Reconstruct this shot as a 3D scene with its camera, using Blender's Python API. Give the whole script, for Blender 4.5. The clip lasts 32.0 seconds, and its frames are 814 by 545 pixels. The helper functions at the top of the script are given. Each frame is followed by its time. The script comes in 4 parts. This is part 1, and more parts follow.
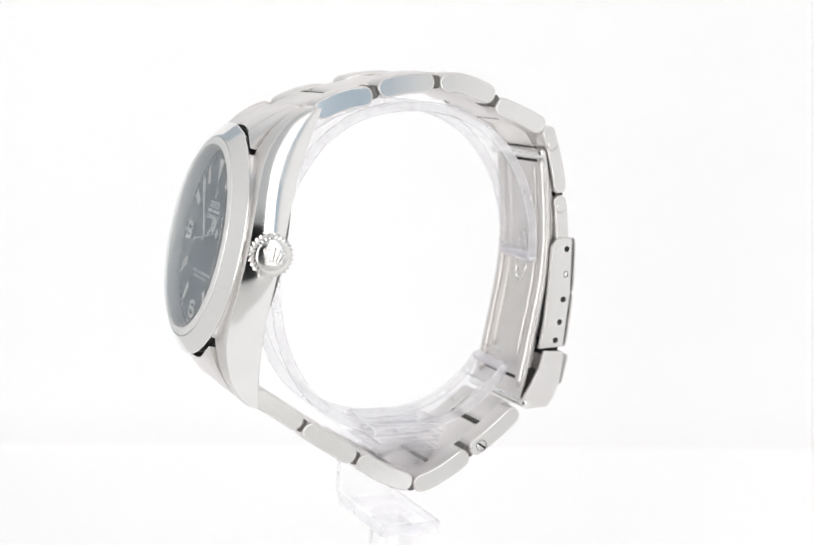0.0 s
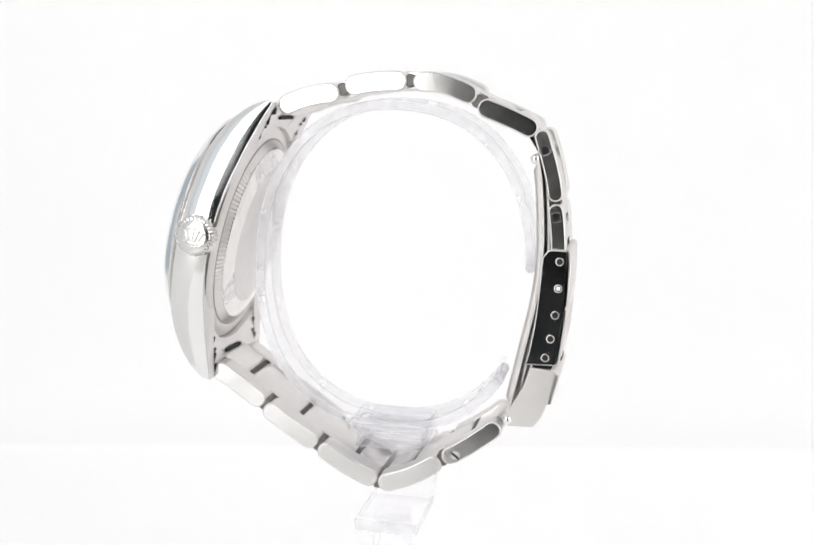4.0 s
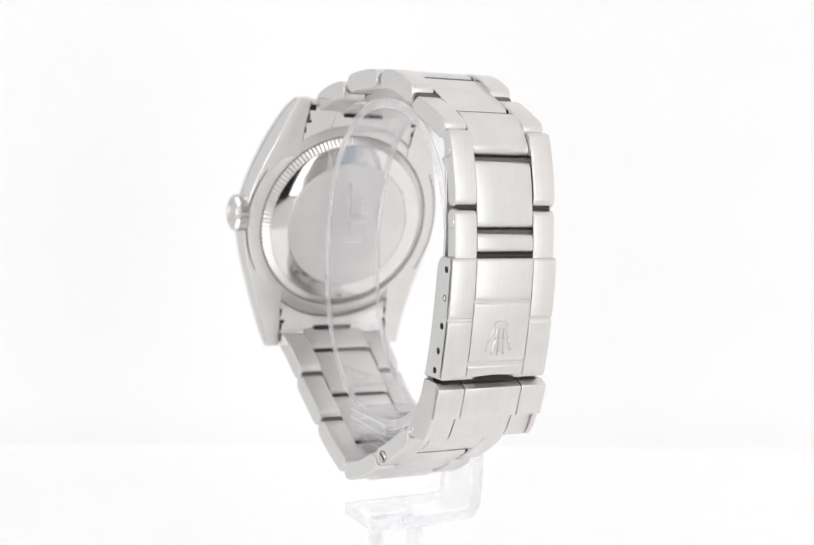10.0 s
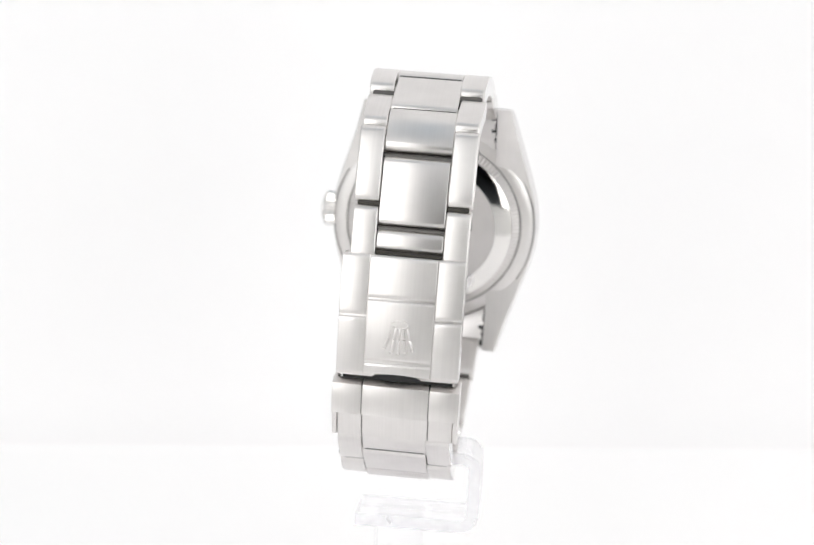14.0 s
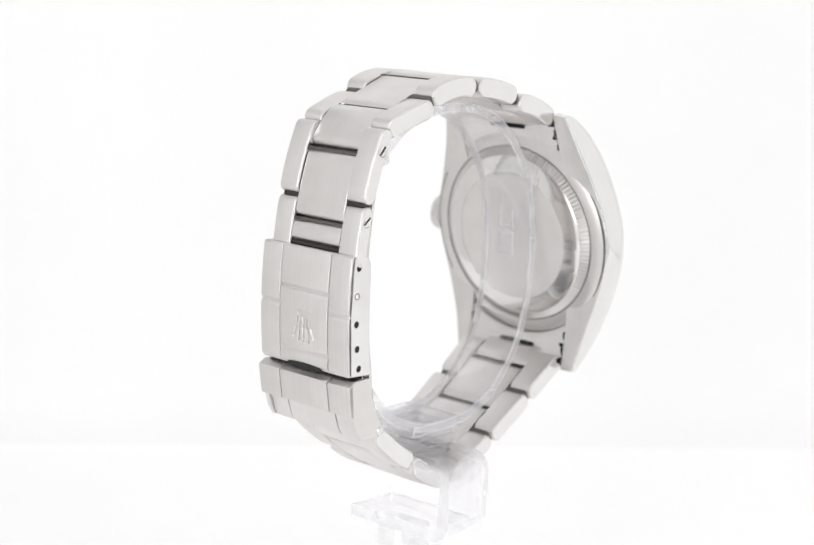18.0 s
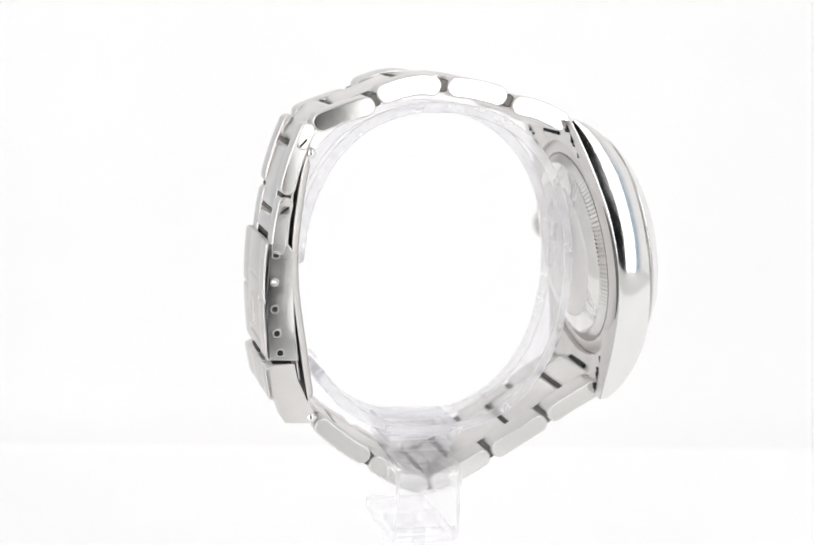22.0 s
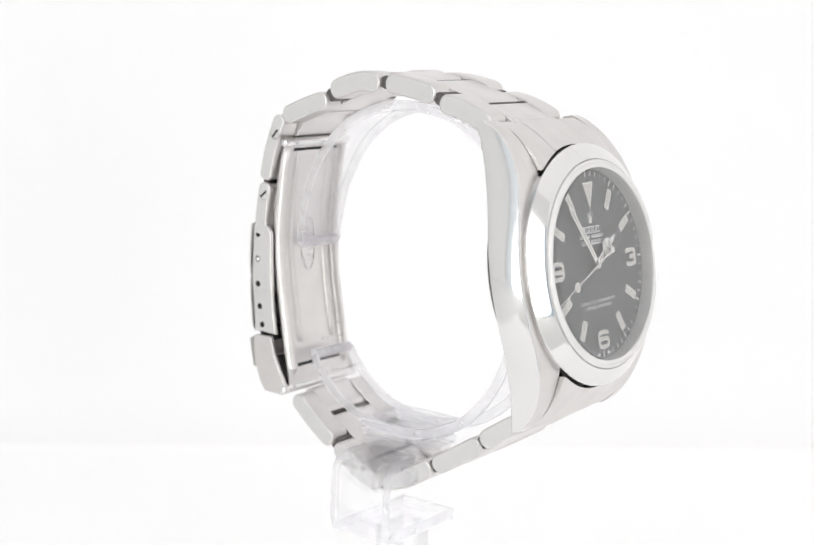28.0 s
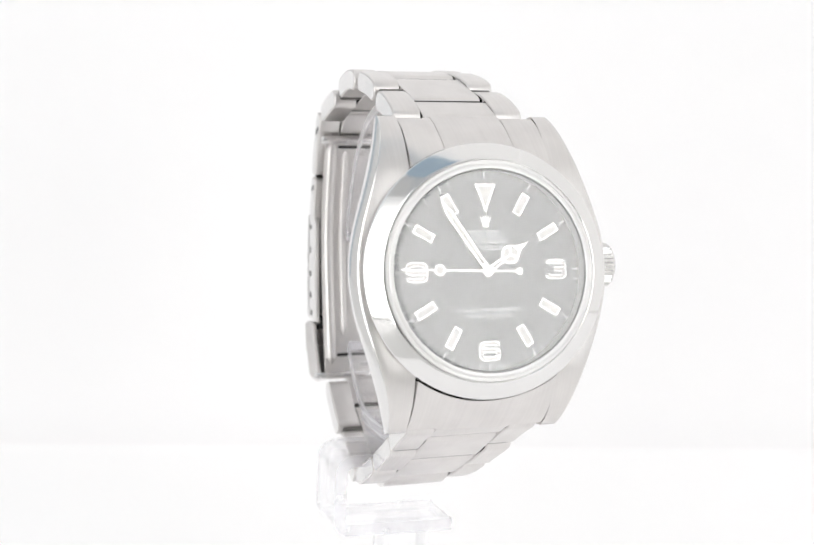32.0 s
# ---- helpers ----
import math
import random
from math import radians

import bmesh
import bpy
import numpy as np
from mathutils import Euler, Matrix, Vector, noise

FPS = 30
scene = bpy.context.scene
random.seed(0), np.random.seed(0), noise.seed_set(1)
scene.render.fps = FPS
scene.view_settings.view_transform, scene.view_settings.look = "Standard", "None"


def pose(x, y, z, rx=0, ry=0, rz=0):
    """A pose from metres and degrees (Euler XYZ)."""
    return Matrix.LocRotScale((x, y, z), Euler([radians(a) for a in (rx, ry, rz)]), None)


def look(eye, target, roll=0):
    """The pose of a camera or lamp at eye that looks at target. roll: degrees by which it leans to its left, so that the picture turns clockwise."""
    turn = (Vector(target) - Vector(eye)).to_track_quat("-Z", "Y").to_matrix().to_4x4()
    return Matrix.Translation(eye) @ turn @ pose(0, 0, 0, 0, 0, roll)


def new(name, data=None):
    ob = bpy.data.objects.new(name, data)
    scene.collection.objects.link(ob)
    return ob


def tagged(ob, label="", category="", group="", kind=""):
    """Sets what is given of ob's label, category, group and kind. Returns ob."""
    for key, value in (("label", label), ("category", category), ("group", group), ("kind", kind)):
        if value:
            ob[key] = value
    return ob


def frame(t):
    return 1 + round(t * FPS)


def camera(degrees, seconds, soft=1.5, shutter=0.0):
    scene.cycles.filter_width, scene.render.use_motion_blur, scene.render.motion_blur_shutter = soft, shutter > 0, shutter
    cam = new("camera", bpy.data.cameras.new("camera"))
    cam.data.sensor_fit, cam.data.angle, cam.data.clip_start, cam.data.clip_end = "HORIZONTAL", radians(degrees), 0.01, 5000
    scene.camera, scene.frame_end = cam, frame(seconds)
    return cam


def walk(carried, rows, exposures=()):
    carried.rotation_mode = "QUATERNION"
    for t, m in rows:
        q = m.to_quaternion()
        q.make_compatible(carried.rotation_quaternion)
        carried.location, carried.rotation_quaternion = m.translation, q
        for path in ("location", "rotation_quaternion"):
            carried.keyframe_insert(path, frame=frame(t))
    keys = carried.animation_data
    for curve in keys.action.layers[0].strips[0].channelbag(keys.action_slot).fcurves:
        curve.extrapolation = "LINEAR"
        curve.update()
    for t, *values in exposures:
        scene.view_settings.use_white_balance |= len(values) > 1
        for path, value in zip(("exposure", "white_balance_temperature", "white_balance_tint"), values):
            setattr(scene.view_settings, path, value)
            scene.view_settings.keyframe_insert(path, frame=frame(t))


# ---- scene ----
# Camera: stands still before a small light tent; metres, the floor at z = 0.
EYE_H = 0.100
DIST = 0.219
PITCH = 9.105
CAM_X = -0.00067
cam = camera(31.806, 32.0, 1.5)
EYE = (CAM_X, -DIST, EYE_H)
AIM = (CAM_X, -DIST + math.cos(radians(PITCH)), EYE_H - math.sin(radians(PITCH)))
CAM_POSE = look(EYE, AIM, 2.867)
walk(cam, [(0.0, CAM_POSE), (32.0, CAM_POSE)])
cam.data.dof.use_dof = True
cam.data.dof.focus_distance = 0.203
cam.data.dof.aperture_fstop = 26.0

# World: the dim room round the tent.
world = bpy.data.worlds.new("room_air")
scene.world = world
world.use_nodes = True
world.node_tree.nodes["Background"].inputs[0].default_value = (0.7, 0.85, 1.0, 1)
world.node_tree.nodes["Background"].inputs[1].default_value = 0.02
scene.view_settings.exposure = 0.1

GLOW_BACK, GLOW_SIDE, GLOW_TOP, GLOW_FRONT = 0.227, 0.32, 0.50, 0.13
LAMP_GLOW = 2.15


# ---------------------------------------------------------------- materials
def nodes_of(name):
    m = bpy.data.materials.new(name)
    m.use_nodes = True
    nt = m.node_tree
    return m, nt, nt.nodes["Principled BSDF"]


def noise_node(nt, scale, detail=3.0, stretch=None):
    tc = nt.nodes.new("ShaderNodeTexCoord")
    n = nt.nodes.new("ShaderNodeTexNoise")
    n.inputs["Scale"].default_value = scale
    n.inputs["Detail"].default_value = detail
    if stretch:
        mp = nt.nodes.new("ShaderNodeMapping")
        mp.inputs["Scale"].default_value = stretch
        nt.links.new(tc.outputs["Object"], mp.inputs[0])
        nt.links.new(mp.outputs[0], n.inputs["Vector"])
    else:
        nt.links.new(tc.outputs["Object"], n.inputs["Vector"])
    return n


def ramp(nt, src, lo, hi):
    r = nt.nodes.new("ShaderNodeMapRange")
    r.inputs["From Min"].default_value, r.inputs["From Max"].default_value = 0.3, 0.7
    r.inputs["To Min"].default_value, r.inputs["To Max"].default_value = lo, hi
    nt.links.new(src, r.inputs["Value"])
    return r.outputs[0]


def tint(nt, src, a, b):
    r = nt.nodes.new("ShaderNodeMix")
    r.data_type = "RGBA"
    nt.links.new(src, r.inputs["Factor"])
    r.inputs["A"].default_value, r.inputs["B"].default_value = (*a, 1), (*b, 1)
    return r.outputs["Result"]


def bump(nt, b, src, dist, strength=0.4):
    n = nt.nodes.new("ShaderNodeBump")
    n.inputs["Distance"].default_value, n.inputs["Strength"].default_value = dist, strength
    nt.links.new(src, n.inputs["Height"])
    nt.links.new(n.outputs[0], b.inputs["Normal"])


def steel(name, rough, stretch, col_a, col_b, dist=0.000004, strength=0.25, grain=0.0, aniso=0.0):
    """Steel: fine scratches along the brushing, and broad faint smears of wear."""
    m, nt, b = nodes_of(name)
    b.inputs["Metallic"].default_value = 1.0
    fine = noise_node(nt, 1.0, 2.0, stretch)
    broad = noise_node(nt, 260.0, 3.0)
    both = nt.nodes.new("ShaderNodeMath")
    both.operation = "ADD"
    half = nt.nodes.new("ShaderNodeMath")
    half.operation = "MULTIPLY"
    half.inputs[1].default_value = grain
    nt.links.new(ramp(nt, fine.outputs["Fac"], -0.5, 0.5), half.inputs[0])
    nt.links.new(broad.outputs["Fac"], both.inputs[0])
    nt.links.new(half.outputs[0], both.inputs[1])
    nt.links.new(tint(nt, both.outputs[0], col_a, col_b), b.inputs["Base Color"])
    add = nt.nodes.new("ShaderNodeMath")
    add.operation = "ADD"
    nt.links.new(ramp(nt, fine.outputs["Fac"], rough * 0.95, rough * 1.05), add.inputs[0])
    nt.links.new(ramp(nt, broad.outputs["Fac"], -0.02, 0.03), add.inputs[1])
    nt.links.new(add.outputs[0], b.inputs["Roughness"])
    bump(nt, b, fine.outputs["Fac"], dist, strength)
    if aniso:
        # scratches run round the bracelet, so the gloss spreads across them
        tg = nt.nodes.new("ShaderNodeTangent")
        tg.direction_type, tg.axis = "RADIAL", "Y"
        nt.links.new(tg.outputs[0], b.inputs["Tangent"])
        b.inputs["Anisotropic"].default_value = aniso
        b.inputs["Anisotropic Rotation"].default_value = 0.25
    return m


def plain(name, col, rough=0.5, metal=0.0, var=0.06, scale=900.0):
    m, nt, b = nodes_of(name)
    n = noise_node(nt, scale, 3.0)
    lo = [c * (1 - var) for c in col]
    hi = [min(1, c * (1 + var)) for c in col]
    nt.links.new(tint(nt, n.outputs["Fac"], lo, hi), b.inputs["Base Color"])
    b.inputs["Roughness"].default_value, b.inputs["Metallic"].default_value = rough, metal
    return m


def clear(name, col, ior, rough, trans=1.0):
    m, nt, b = nodes_of(name)
    b.inputs["Base Color"].default_value = (*col, 1)
    b.inputs["Transmission Weight"].default_value = trans
    b.inputs["IOR"].default_value = ior
    n = noise_node(nt, 700.0, 2.0)
    nt.links.new(ramp(nt, n.outputs["Fac"], rough * 0.5, rough * 1.5), b.inputs["Roughness"])
    return m


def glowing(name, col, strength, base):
    """Fabric that scatters light; its glow and tone set how lit each piece looks."""
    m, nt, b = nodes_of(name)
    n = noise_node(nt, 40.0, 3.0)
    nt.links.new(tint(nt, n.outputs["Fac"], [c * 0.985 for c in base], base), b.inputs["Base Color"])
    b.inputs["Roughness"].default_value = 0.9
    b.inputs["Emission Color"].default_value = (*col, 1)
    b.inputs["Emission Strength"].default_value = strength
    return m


STEEL = (0.79, 0.766, 0.751)
STEEL_B = (0.685, 0.664, 0.65)
brushed = steel("brushed_steel", 0.34, (50, 3000, 50), STEEL, STEEL_B, 0.000002, 0.005, 0.25, 0.65)
brushed_case = steel("brushed_case_steel", 0.36, (90, 5200, 90), STEEL, STEEL_B, 0.000002, 0.02, 0.25, 0.55)
brushed_centre = steel("finer_brushed_steel", 0.33, (120, 6000, 120), STEEL, STEEL_B, 0.000002, 0.01, 0.15)
polished_soft = steel("polished_soft_steel", 0.13, (900, 900, 900), (0.82, 0.81, 0.80), (0.78, 0.775, 0.77), 0.000001, 0.08)
polished_back = steel("worn_polished_steel", 0.08, (900, 900, 900), (0.82, 0.80, 0.78), (0.74, 0.725, 0.71), 0.000001, 0.1)
satin = steel("satin_steel", 0.36, (2500, 2500, 2500), STEEL, STEEL_B, 0.000002, 0.1)
ring_steel = steel("matt_ring_steel", 0.5, (2500, 2500, 2500), (0.86, 0.85, 0.84), (0.80, 0.79, 0.78), 0.000001, 0.05)
polished_bezel = steel("mirror_polished_steel", 0.08, (900, 900, 900), (0.83, 0.82, 0.81), (0.79, 0.785, 0.78), 0.000001, 0.05)
fluted = steel("cut_steel", 0.2, (900, 900, 900), (0.78, 0.765, 0.75), (0.70, 0.69, 0.68), 0.000001, 0.08)
polished = steel("polished_steel", 0.085, (900, 900, 900), (0.82, 0.81, 0.80), (0.78, 0.775, 0.77), 0.000001, 0.08)
# darker steel for grooves, screw rims and seams, with their shade painted in
recess_shade = plain("shaded_recess_steel", (0.30, 0.29, 0.28), 0.5, 1.0)
# two darker steels: the shade in joints and gaps is put into their colour
dark_joint = plain("dark_joint_steel", (0.16, 0.153, 0.145), 0.45, 1.0)
joint_shade = plain("shaded_joint_steel", (0.07, 0.066, 0.06), 0.5, 1.0)
# black of the pieces that paint the shade inside holes, slots and notches
hole_shade = plain("black_hole_shade", (0.012, 0.012, 0.012), 0.8)
dial_black = plain("black_dial_lacquer", (0.052, 0.053, 0.056), 0.25, 0.0, 0.03)
white_gold = steel("white_gold_rim", 0.22, (2000, 2000, 2000), (0.85, 0.84, 0.82), (0.80, 0.79, 0.78))
lume = plain("white_luminous_paint", (0.58, 0.56, 0.53), 0.6)
print_white = plain("white_dial_print", (0.75, 0.75, 0.75), 0.5)
# thin flat crystal: light goes straight through, its faces mirror by Fresnel
sapphire, nt, b = nodes_of("sapphire_crystal")
nt.nodes.remove(b)
mirror = nt.nodes.new("ShaderNodeBsdfGlossy")
mirror.inputs["Roughness"].default_value = 0.01
straight = nt.nodes.new("ShaderNodeBsdfTransparent")
rim = nt.nodes.new("ShaderNodeLayerWeight")
rim.inputs["Blend"].default_value = 0.5
steep = nt.nodes.new("ShaderNodeMath")
steep.operation = "POWER"
steep.inputs[1].default_value = 6.5
fres = nt.nodes.new("ShaderNodeMath")
fres.operation = "MULTIPLY_ADD"
fres.inputs[1].default_value, fres.inputs[2].default_value = 0.888, 0.112
nt.links.new(rim.outputs["Facing"], steep.inputs[0])
nt.links.new(steep.outputs[0], fres.inputs[0])
both = nt.nodes.new("ShaderNodeMixShader")
nt.links.new(fres.outputs[0], both.inputs[0])
nt.links.new(straight.outputs[0], both.inputs[1])
nt.links.new(mirror.outputs[0], both.inputs[2])
nt.links.new(both.outputs[0], nt.nodes["Material Output"].inputs[0])
def acrylic_of(name, glass, whiten, see):
    """Clear plastic: much light straight through, some bent by the body, white mixed in as painted gleam."""
    m = clear(name, (1.0, 1.0, 1.0), 1.49, 0.006)
    nt = m.node_tree
    through_it = nt.nodes.new("ShaderNodeBsdfTransparent")
    through_it.inputs[0].default_value = (*see, 1)
    milky = nt.nodes.new("ShaderNodeBsdfTranslucent")
    milky.inputs[0].default_value = (0.97, 0.96, 0.98, 1)
    white = nt.nodes.new("ShaderNodeBsdfDiffuse")
    white.inputs[0].default_value = (0.97, 0.96, 0.98, 1)
    both = nt.nodes.new("ShaderNodeMixShader")
    nt.links.new(milky.outputs[0], both.inputs[1])
    nt.links.new(white.outputs[0], both.inputs[2])
    mix = nt.nodes.new("ShaderNodeMixShader")
    mix.inputs[0].default_value = glass
    nt.links.new(through_it.outputs[0], mix.inputs[1])
    nt.links.new(nt.nodes["Principled BSDF"].outputs[0], mix.inputs[2])
    last = nt.nodes.new("ShaderNodeMixShader")
    n = noise_node(nt, 420.0, 3.0)
    nt.links.new(ramp(nt, n.outputs["Fac"], whiten * 0.85, whiten * 1.15), last.inputs[0])
    nt.links.new(mix.outputs[0], last.inputs[1])
    nt.links.new(both.outputs[0], last.inputs[2])
    nt.links.new(last.outputs[0], nt.nodes["Material Output"].inputs[0])
    return m


acrylic = acrylic_of("clear_acrylic", 0.3, 0.015, (0.99, 0.99, 0.995))
acrylic_face = acrylic_of("clear_acrylic_face", 0.12, 0.02, (0.99, 0.99, 0.995))
# edges, block and rims get more white, painting in their bright reflections
acrylic_edge = acrylic_of("acrylic_edge_gleam", 0.25, 0.28, (0.98, 0.98, 0.99))
acrylic_thick = acrylic_of("acrylic_block_gleam", 0.06, 0.14, (0.998, 0.998, 1.0))
acrylic_rim = acrylic_of("acrylic_rim_gleam", 0.3, 0.45, (0.93, 0.93, 0.955))
CLOTH = (0.5, 0.5, 0.5)
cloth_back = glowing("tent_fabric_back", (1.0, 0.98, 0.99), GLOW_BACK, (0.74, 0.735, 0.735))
# same sheet with a stronger glow, painting in more light on the floor
cloth_floor_lit = glowing("backdrop_fabric_lit_floor", (1.0, 0.99, 0.995), GLOW_BACK + 0.035, (0.76, 0.755, 0.755))
cloth_side = glowing("tent_fabric_side", (1.0, 0.985, 0.965), GLOW_SIDE, CLOTH)
cloth_top = glowing("tent_fabric_top", (1.0, 0.99, 0.98), GLOW_TOP, CLOTH)
# weak bluish glow for panels added to darken the reflections
cloth_corner = glowing("dim_bluish_fabric", (0.64, 0.83, 1.0), 0.32, (0.18, 0.22, 0.26))
cloth_right = glowing("tent_fabric_right", (1.0, 0.985, 0.975), 0.5, CLOTH)
# front of the same floor, dimmer and greyer as painted shade
cloth_floor_shaded = glowing("backdrop_fabric_shaded_floor", (1.0, 0.99, 0.98), 0.16, (0.55, 0.55, 0.54))
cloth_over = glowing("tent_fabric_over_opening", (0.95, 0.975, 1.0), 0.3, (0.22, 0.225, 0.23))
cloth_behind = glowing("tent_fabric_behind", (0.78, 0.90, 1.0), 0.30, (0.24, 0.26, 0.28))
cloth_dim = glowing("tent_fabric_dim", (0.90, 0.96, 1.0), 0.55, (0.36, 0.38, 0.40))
cloth_front = glowing("tent_fabric_front", (1.0, 0.99, 0.97), GLOW_FRONT, CLOTH)
lamp_cloth = glowing("softbox_diffuser", (1.0, 0.99, 0.97), LAMP_GLOW, (0.9, 0.9, 0.9))
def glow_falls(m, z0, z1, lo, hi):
    """Varies a fabric's glow with height, from lo at z0 to hi at z1."""
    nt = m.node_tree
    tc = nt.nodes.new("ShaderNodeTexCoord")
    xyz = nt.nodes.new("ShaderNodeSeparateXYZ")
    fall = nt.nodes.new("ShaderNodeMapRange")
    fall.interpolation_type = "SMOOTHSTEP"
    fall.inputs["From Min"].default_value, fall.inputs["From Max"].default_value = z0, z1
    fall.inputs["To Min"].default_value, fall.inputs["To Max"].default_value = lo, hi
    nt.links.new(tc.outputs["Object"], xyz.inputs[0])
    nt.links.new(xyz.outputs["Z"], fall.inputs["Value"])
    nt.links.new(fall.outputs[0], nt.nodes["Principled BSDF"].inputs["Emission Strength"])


# the lamp behind the diffuser leaves it brightest low down and dimmer to the top
glow_falls(lamp_cloth, 0.15, 0.36, LAMP_GLOW, GLOW_FRONT)
# over the opening the glow is painted from dark by the camera to grey above
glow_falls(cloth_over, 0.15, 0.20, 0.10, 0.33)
room_dark = plain("dark_room_paint", (0.03, 0.034, 0.04), 0.9, 0.0, 0.1, 6.0)

MM = 0.001


# ---------------------------------------------------------------- mesh helpers
def finish(name, bm, mats, parent=None, label="", angle=32):
    """Links a bmesh built in millimetres as one mesh object."""
    bmesh.ops.recalc_face_normals(bm, faces=bm.faces)
    for v in bm.verts:
        v.co *= MM
    me = bpy.data.meshes.new(name)
    flat = bm.faces.layers.int.get("flat")
    smooth = [not (flat and f[flat]) for f in bm.faces]
    bm.to_mesh(me)
    bm.free()
    me.polygons.foreach_set("use_smooth", [True] * len(smooth))
    me.set_sharp_from_angle(angle=radians(angle))
    me.polygons.foreach_set("use_smooth", smooth)
    for m in mats if isinstance(mats, (list, tuple)) else [mats]:
        me.materials.append(m)
    ob = new(name, me)
    if parent:
        ob.parent = parent
    if label:
        ob["label"] = label
    return ob


def part(name, bm, mats, parent, label="", angle=32):
    return finish(name, bm, mats, parent, label, angle)


def bezier3(p0, pm, p1, k):
    """Points on the parabola through three points."""
    p0, pm, p1 = Vector(p0), Vector(pm), Vector(p1)
    c = 2 * pm - 0.5 * (p0 + p1)
    return [(1 - t) ** 2 * p0 + 2 * t * (1 - t) * c + t * t * p1 for t in [i / k for i in range(k + 1)]]


def capsule(p0, pm, p1, th, k=8, e=7, blunt=0.95):
    """Closed outline of a curved bar with rounded ends, in the plane of (x, z)."""
    half = th / 2
    p0, pm, p1 = Vector(p0), Vector(pm), Vector(p1)
    a0 = (pm - p0).normalized()
    a1 = (p1 - pm).normalized()
    line = bezier3(p0 + a0 * half * blunt, pm, p1 - a1 * half * blunt, k)
    tang = []
    for i in range(len(line)):
        d = line[min(i + 1, k)] - line[max(i - 1, 0)]
        tang.append(d.normalized())
    out = [p + Vector((-t.y, t.x)) * half for p, t in zip(line, tang)]
    t = tang[-1]
    n = Vector((-t.y, t.x))
    for j in range(1, e + 1):
        a = math.pi * j / (e + 1)
        out.append(line[-1] + n * math.cos(a) * half + t * math.sin(a) * half * blunt)
    out += [p - Vector((-t.y, t.x)) * half for p, t in reversed(list(zip(line, tang)))]
    t = tang[0]
    n = Vector((-t.y, t.x))
    for j in range(1, e + 1):
        a = math.pi * j / (e + 1)
        out.append(line[0] - n * math.cos(a) * half - t * math.sin(a) * half * blunt)
    return out


def inset(outline, d):
    """The outline drawn in by d (counter to its turning sense)."""
    n = len(outline)
    area = sum(outline[i].x * outline[(i + 1) % n].y - outline[(i + 1) % n].x * outline[i].y for i in range(n))
    s = 1 if area > 0 else -1
    res = []
    for i in range(n):
        a, b = outline[i - 1], outline[(i + 1) % n]
        t = (b - a).normalized()
        res.append(outline[i] + Vector((-t.y, t.x)) * s * d)
    return res


def slab(bm, outline, y0, y1, bevel=0.2, cap=1, side=0, steps=3, widen=None, rim=None):
    """Extrudes an outline of (x, z) from y0 to y1, with rounded rims; cap and side are material slots.
    widen: a function of a point that gives the factor on y, for tapering pieces; rim: the slot of the rounded rims."""
    outline = [Vector(p) for p in outline]
    rings = []
    prof = []
    for j in range(steps + 1):
        a = math.pi / 2 * j / steps
        prof.append((y0 + bevel * (1 - math.cos(a)), bevel * (1 - math.sin(a))))
    prof += [(y1 - (y - y0), d) for y, d in reversed(prof)]
    for y, d in prof:
        o = inset(outline, d) if d > 1e-6 else outline
        rings.append([bm.verts.new((p.x, y * (widen(p) if widen else 1), p.y)) for p in o])
    n = len(outline)
    for k, (a, b) in enumerate(zip(rings, rings[1:])):
        for i in range(n):
            f = bm.faces.new((a[i], a[(i + 1) % n], b[(i + 1) % n], b[i]))
            f.material_index = side if rim is None or k == steps else rim
    flat = bm.faces.layers.int.get("flat") or bm.faces.layers.int.new("flat")
    for r in (rings[0], rings[-1]):
        f = bm.faces.new(r)
        f.material_index = cap
        f[flat] = 1
    return bm


def revolve(bm, profile, seg=96, frame_of=None, closed=False, mat=0, teeth=None):
    """Turns (r, n) points about the n axis; frame_of maps (u, v, n) to a place."""
    rings = []
    for k, (r, n) in enumerate(profile):
        if r < 1e-6:
            rings.append([bm.verts.new(frame_of(0, 0, n))])
            continue
        ring = []
        for i in range(seg):
            a = 2 * math.pi * i / seg
            rr = r - (teeth[1] if teeth and k in teeth[0] and i % 2 else 0)
            ring.append(bm.verts.new(frame_of(rr * math.cos(a), rr * math.sin(a), n)))
        rings.append(ring)
    pairs = list(zip(rings, rings[1:])) + ([(rings[-1], rings[0])] if closed else [])
    for a, b in pairs:
        for i in range(seg):
            j = (i + 1) % seg
            q = [a[i % len(a)], a[j % len(a)], b[j % len(b)], b[i % len(b)]]
            u = []
            for v in q:
                if v not in u:
                    u.append(v)
            if len(u) > 2:
                bm.faces.new(u).material_index = mat
    return bm


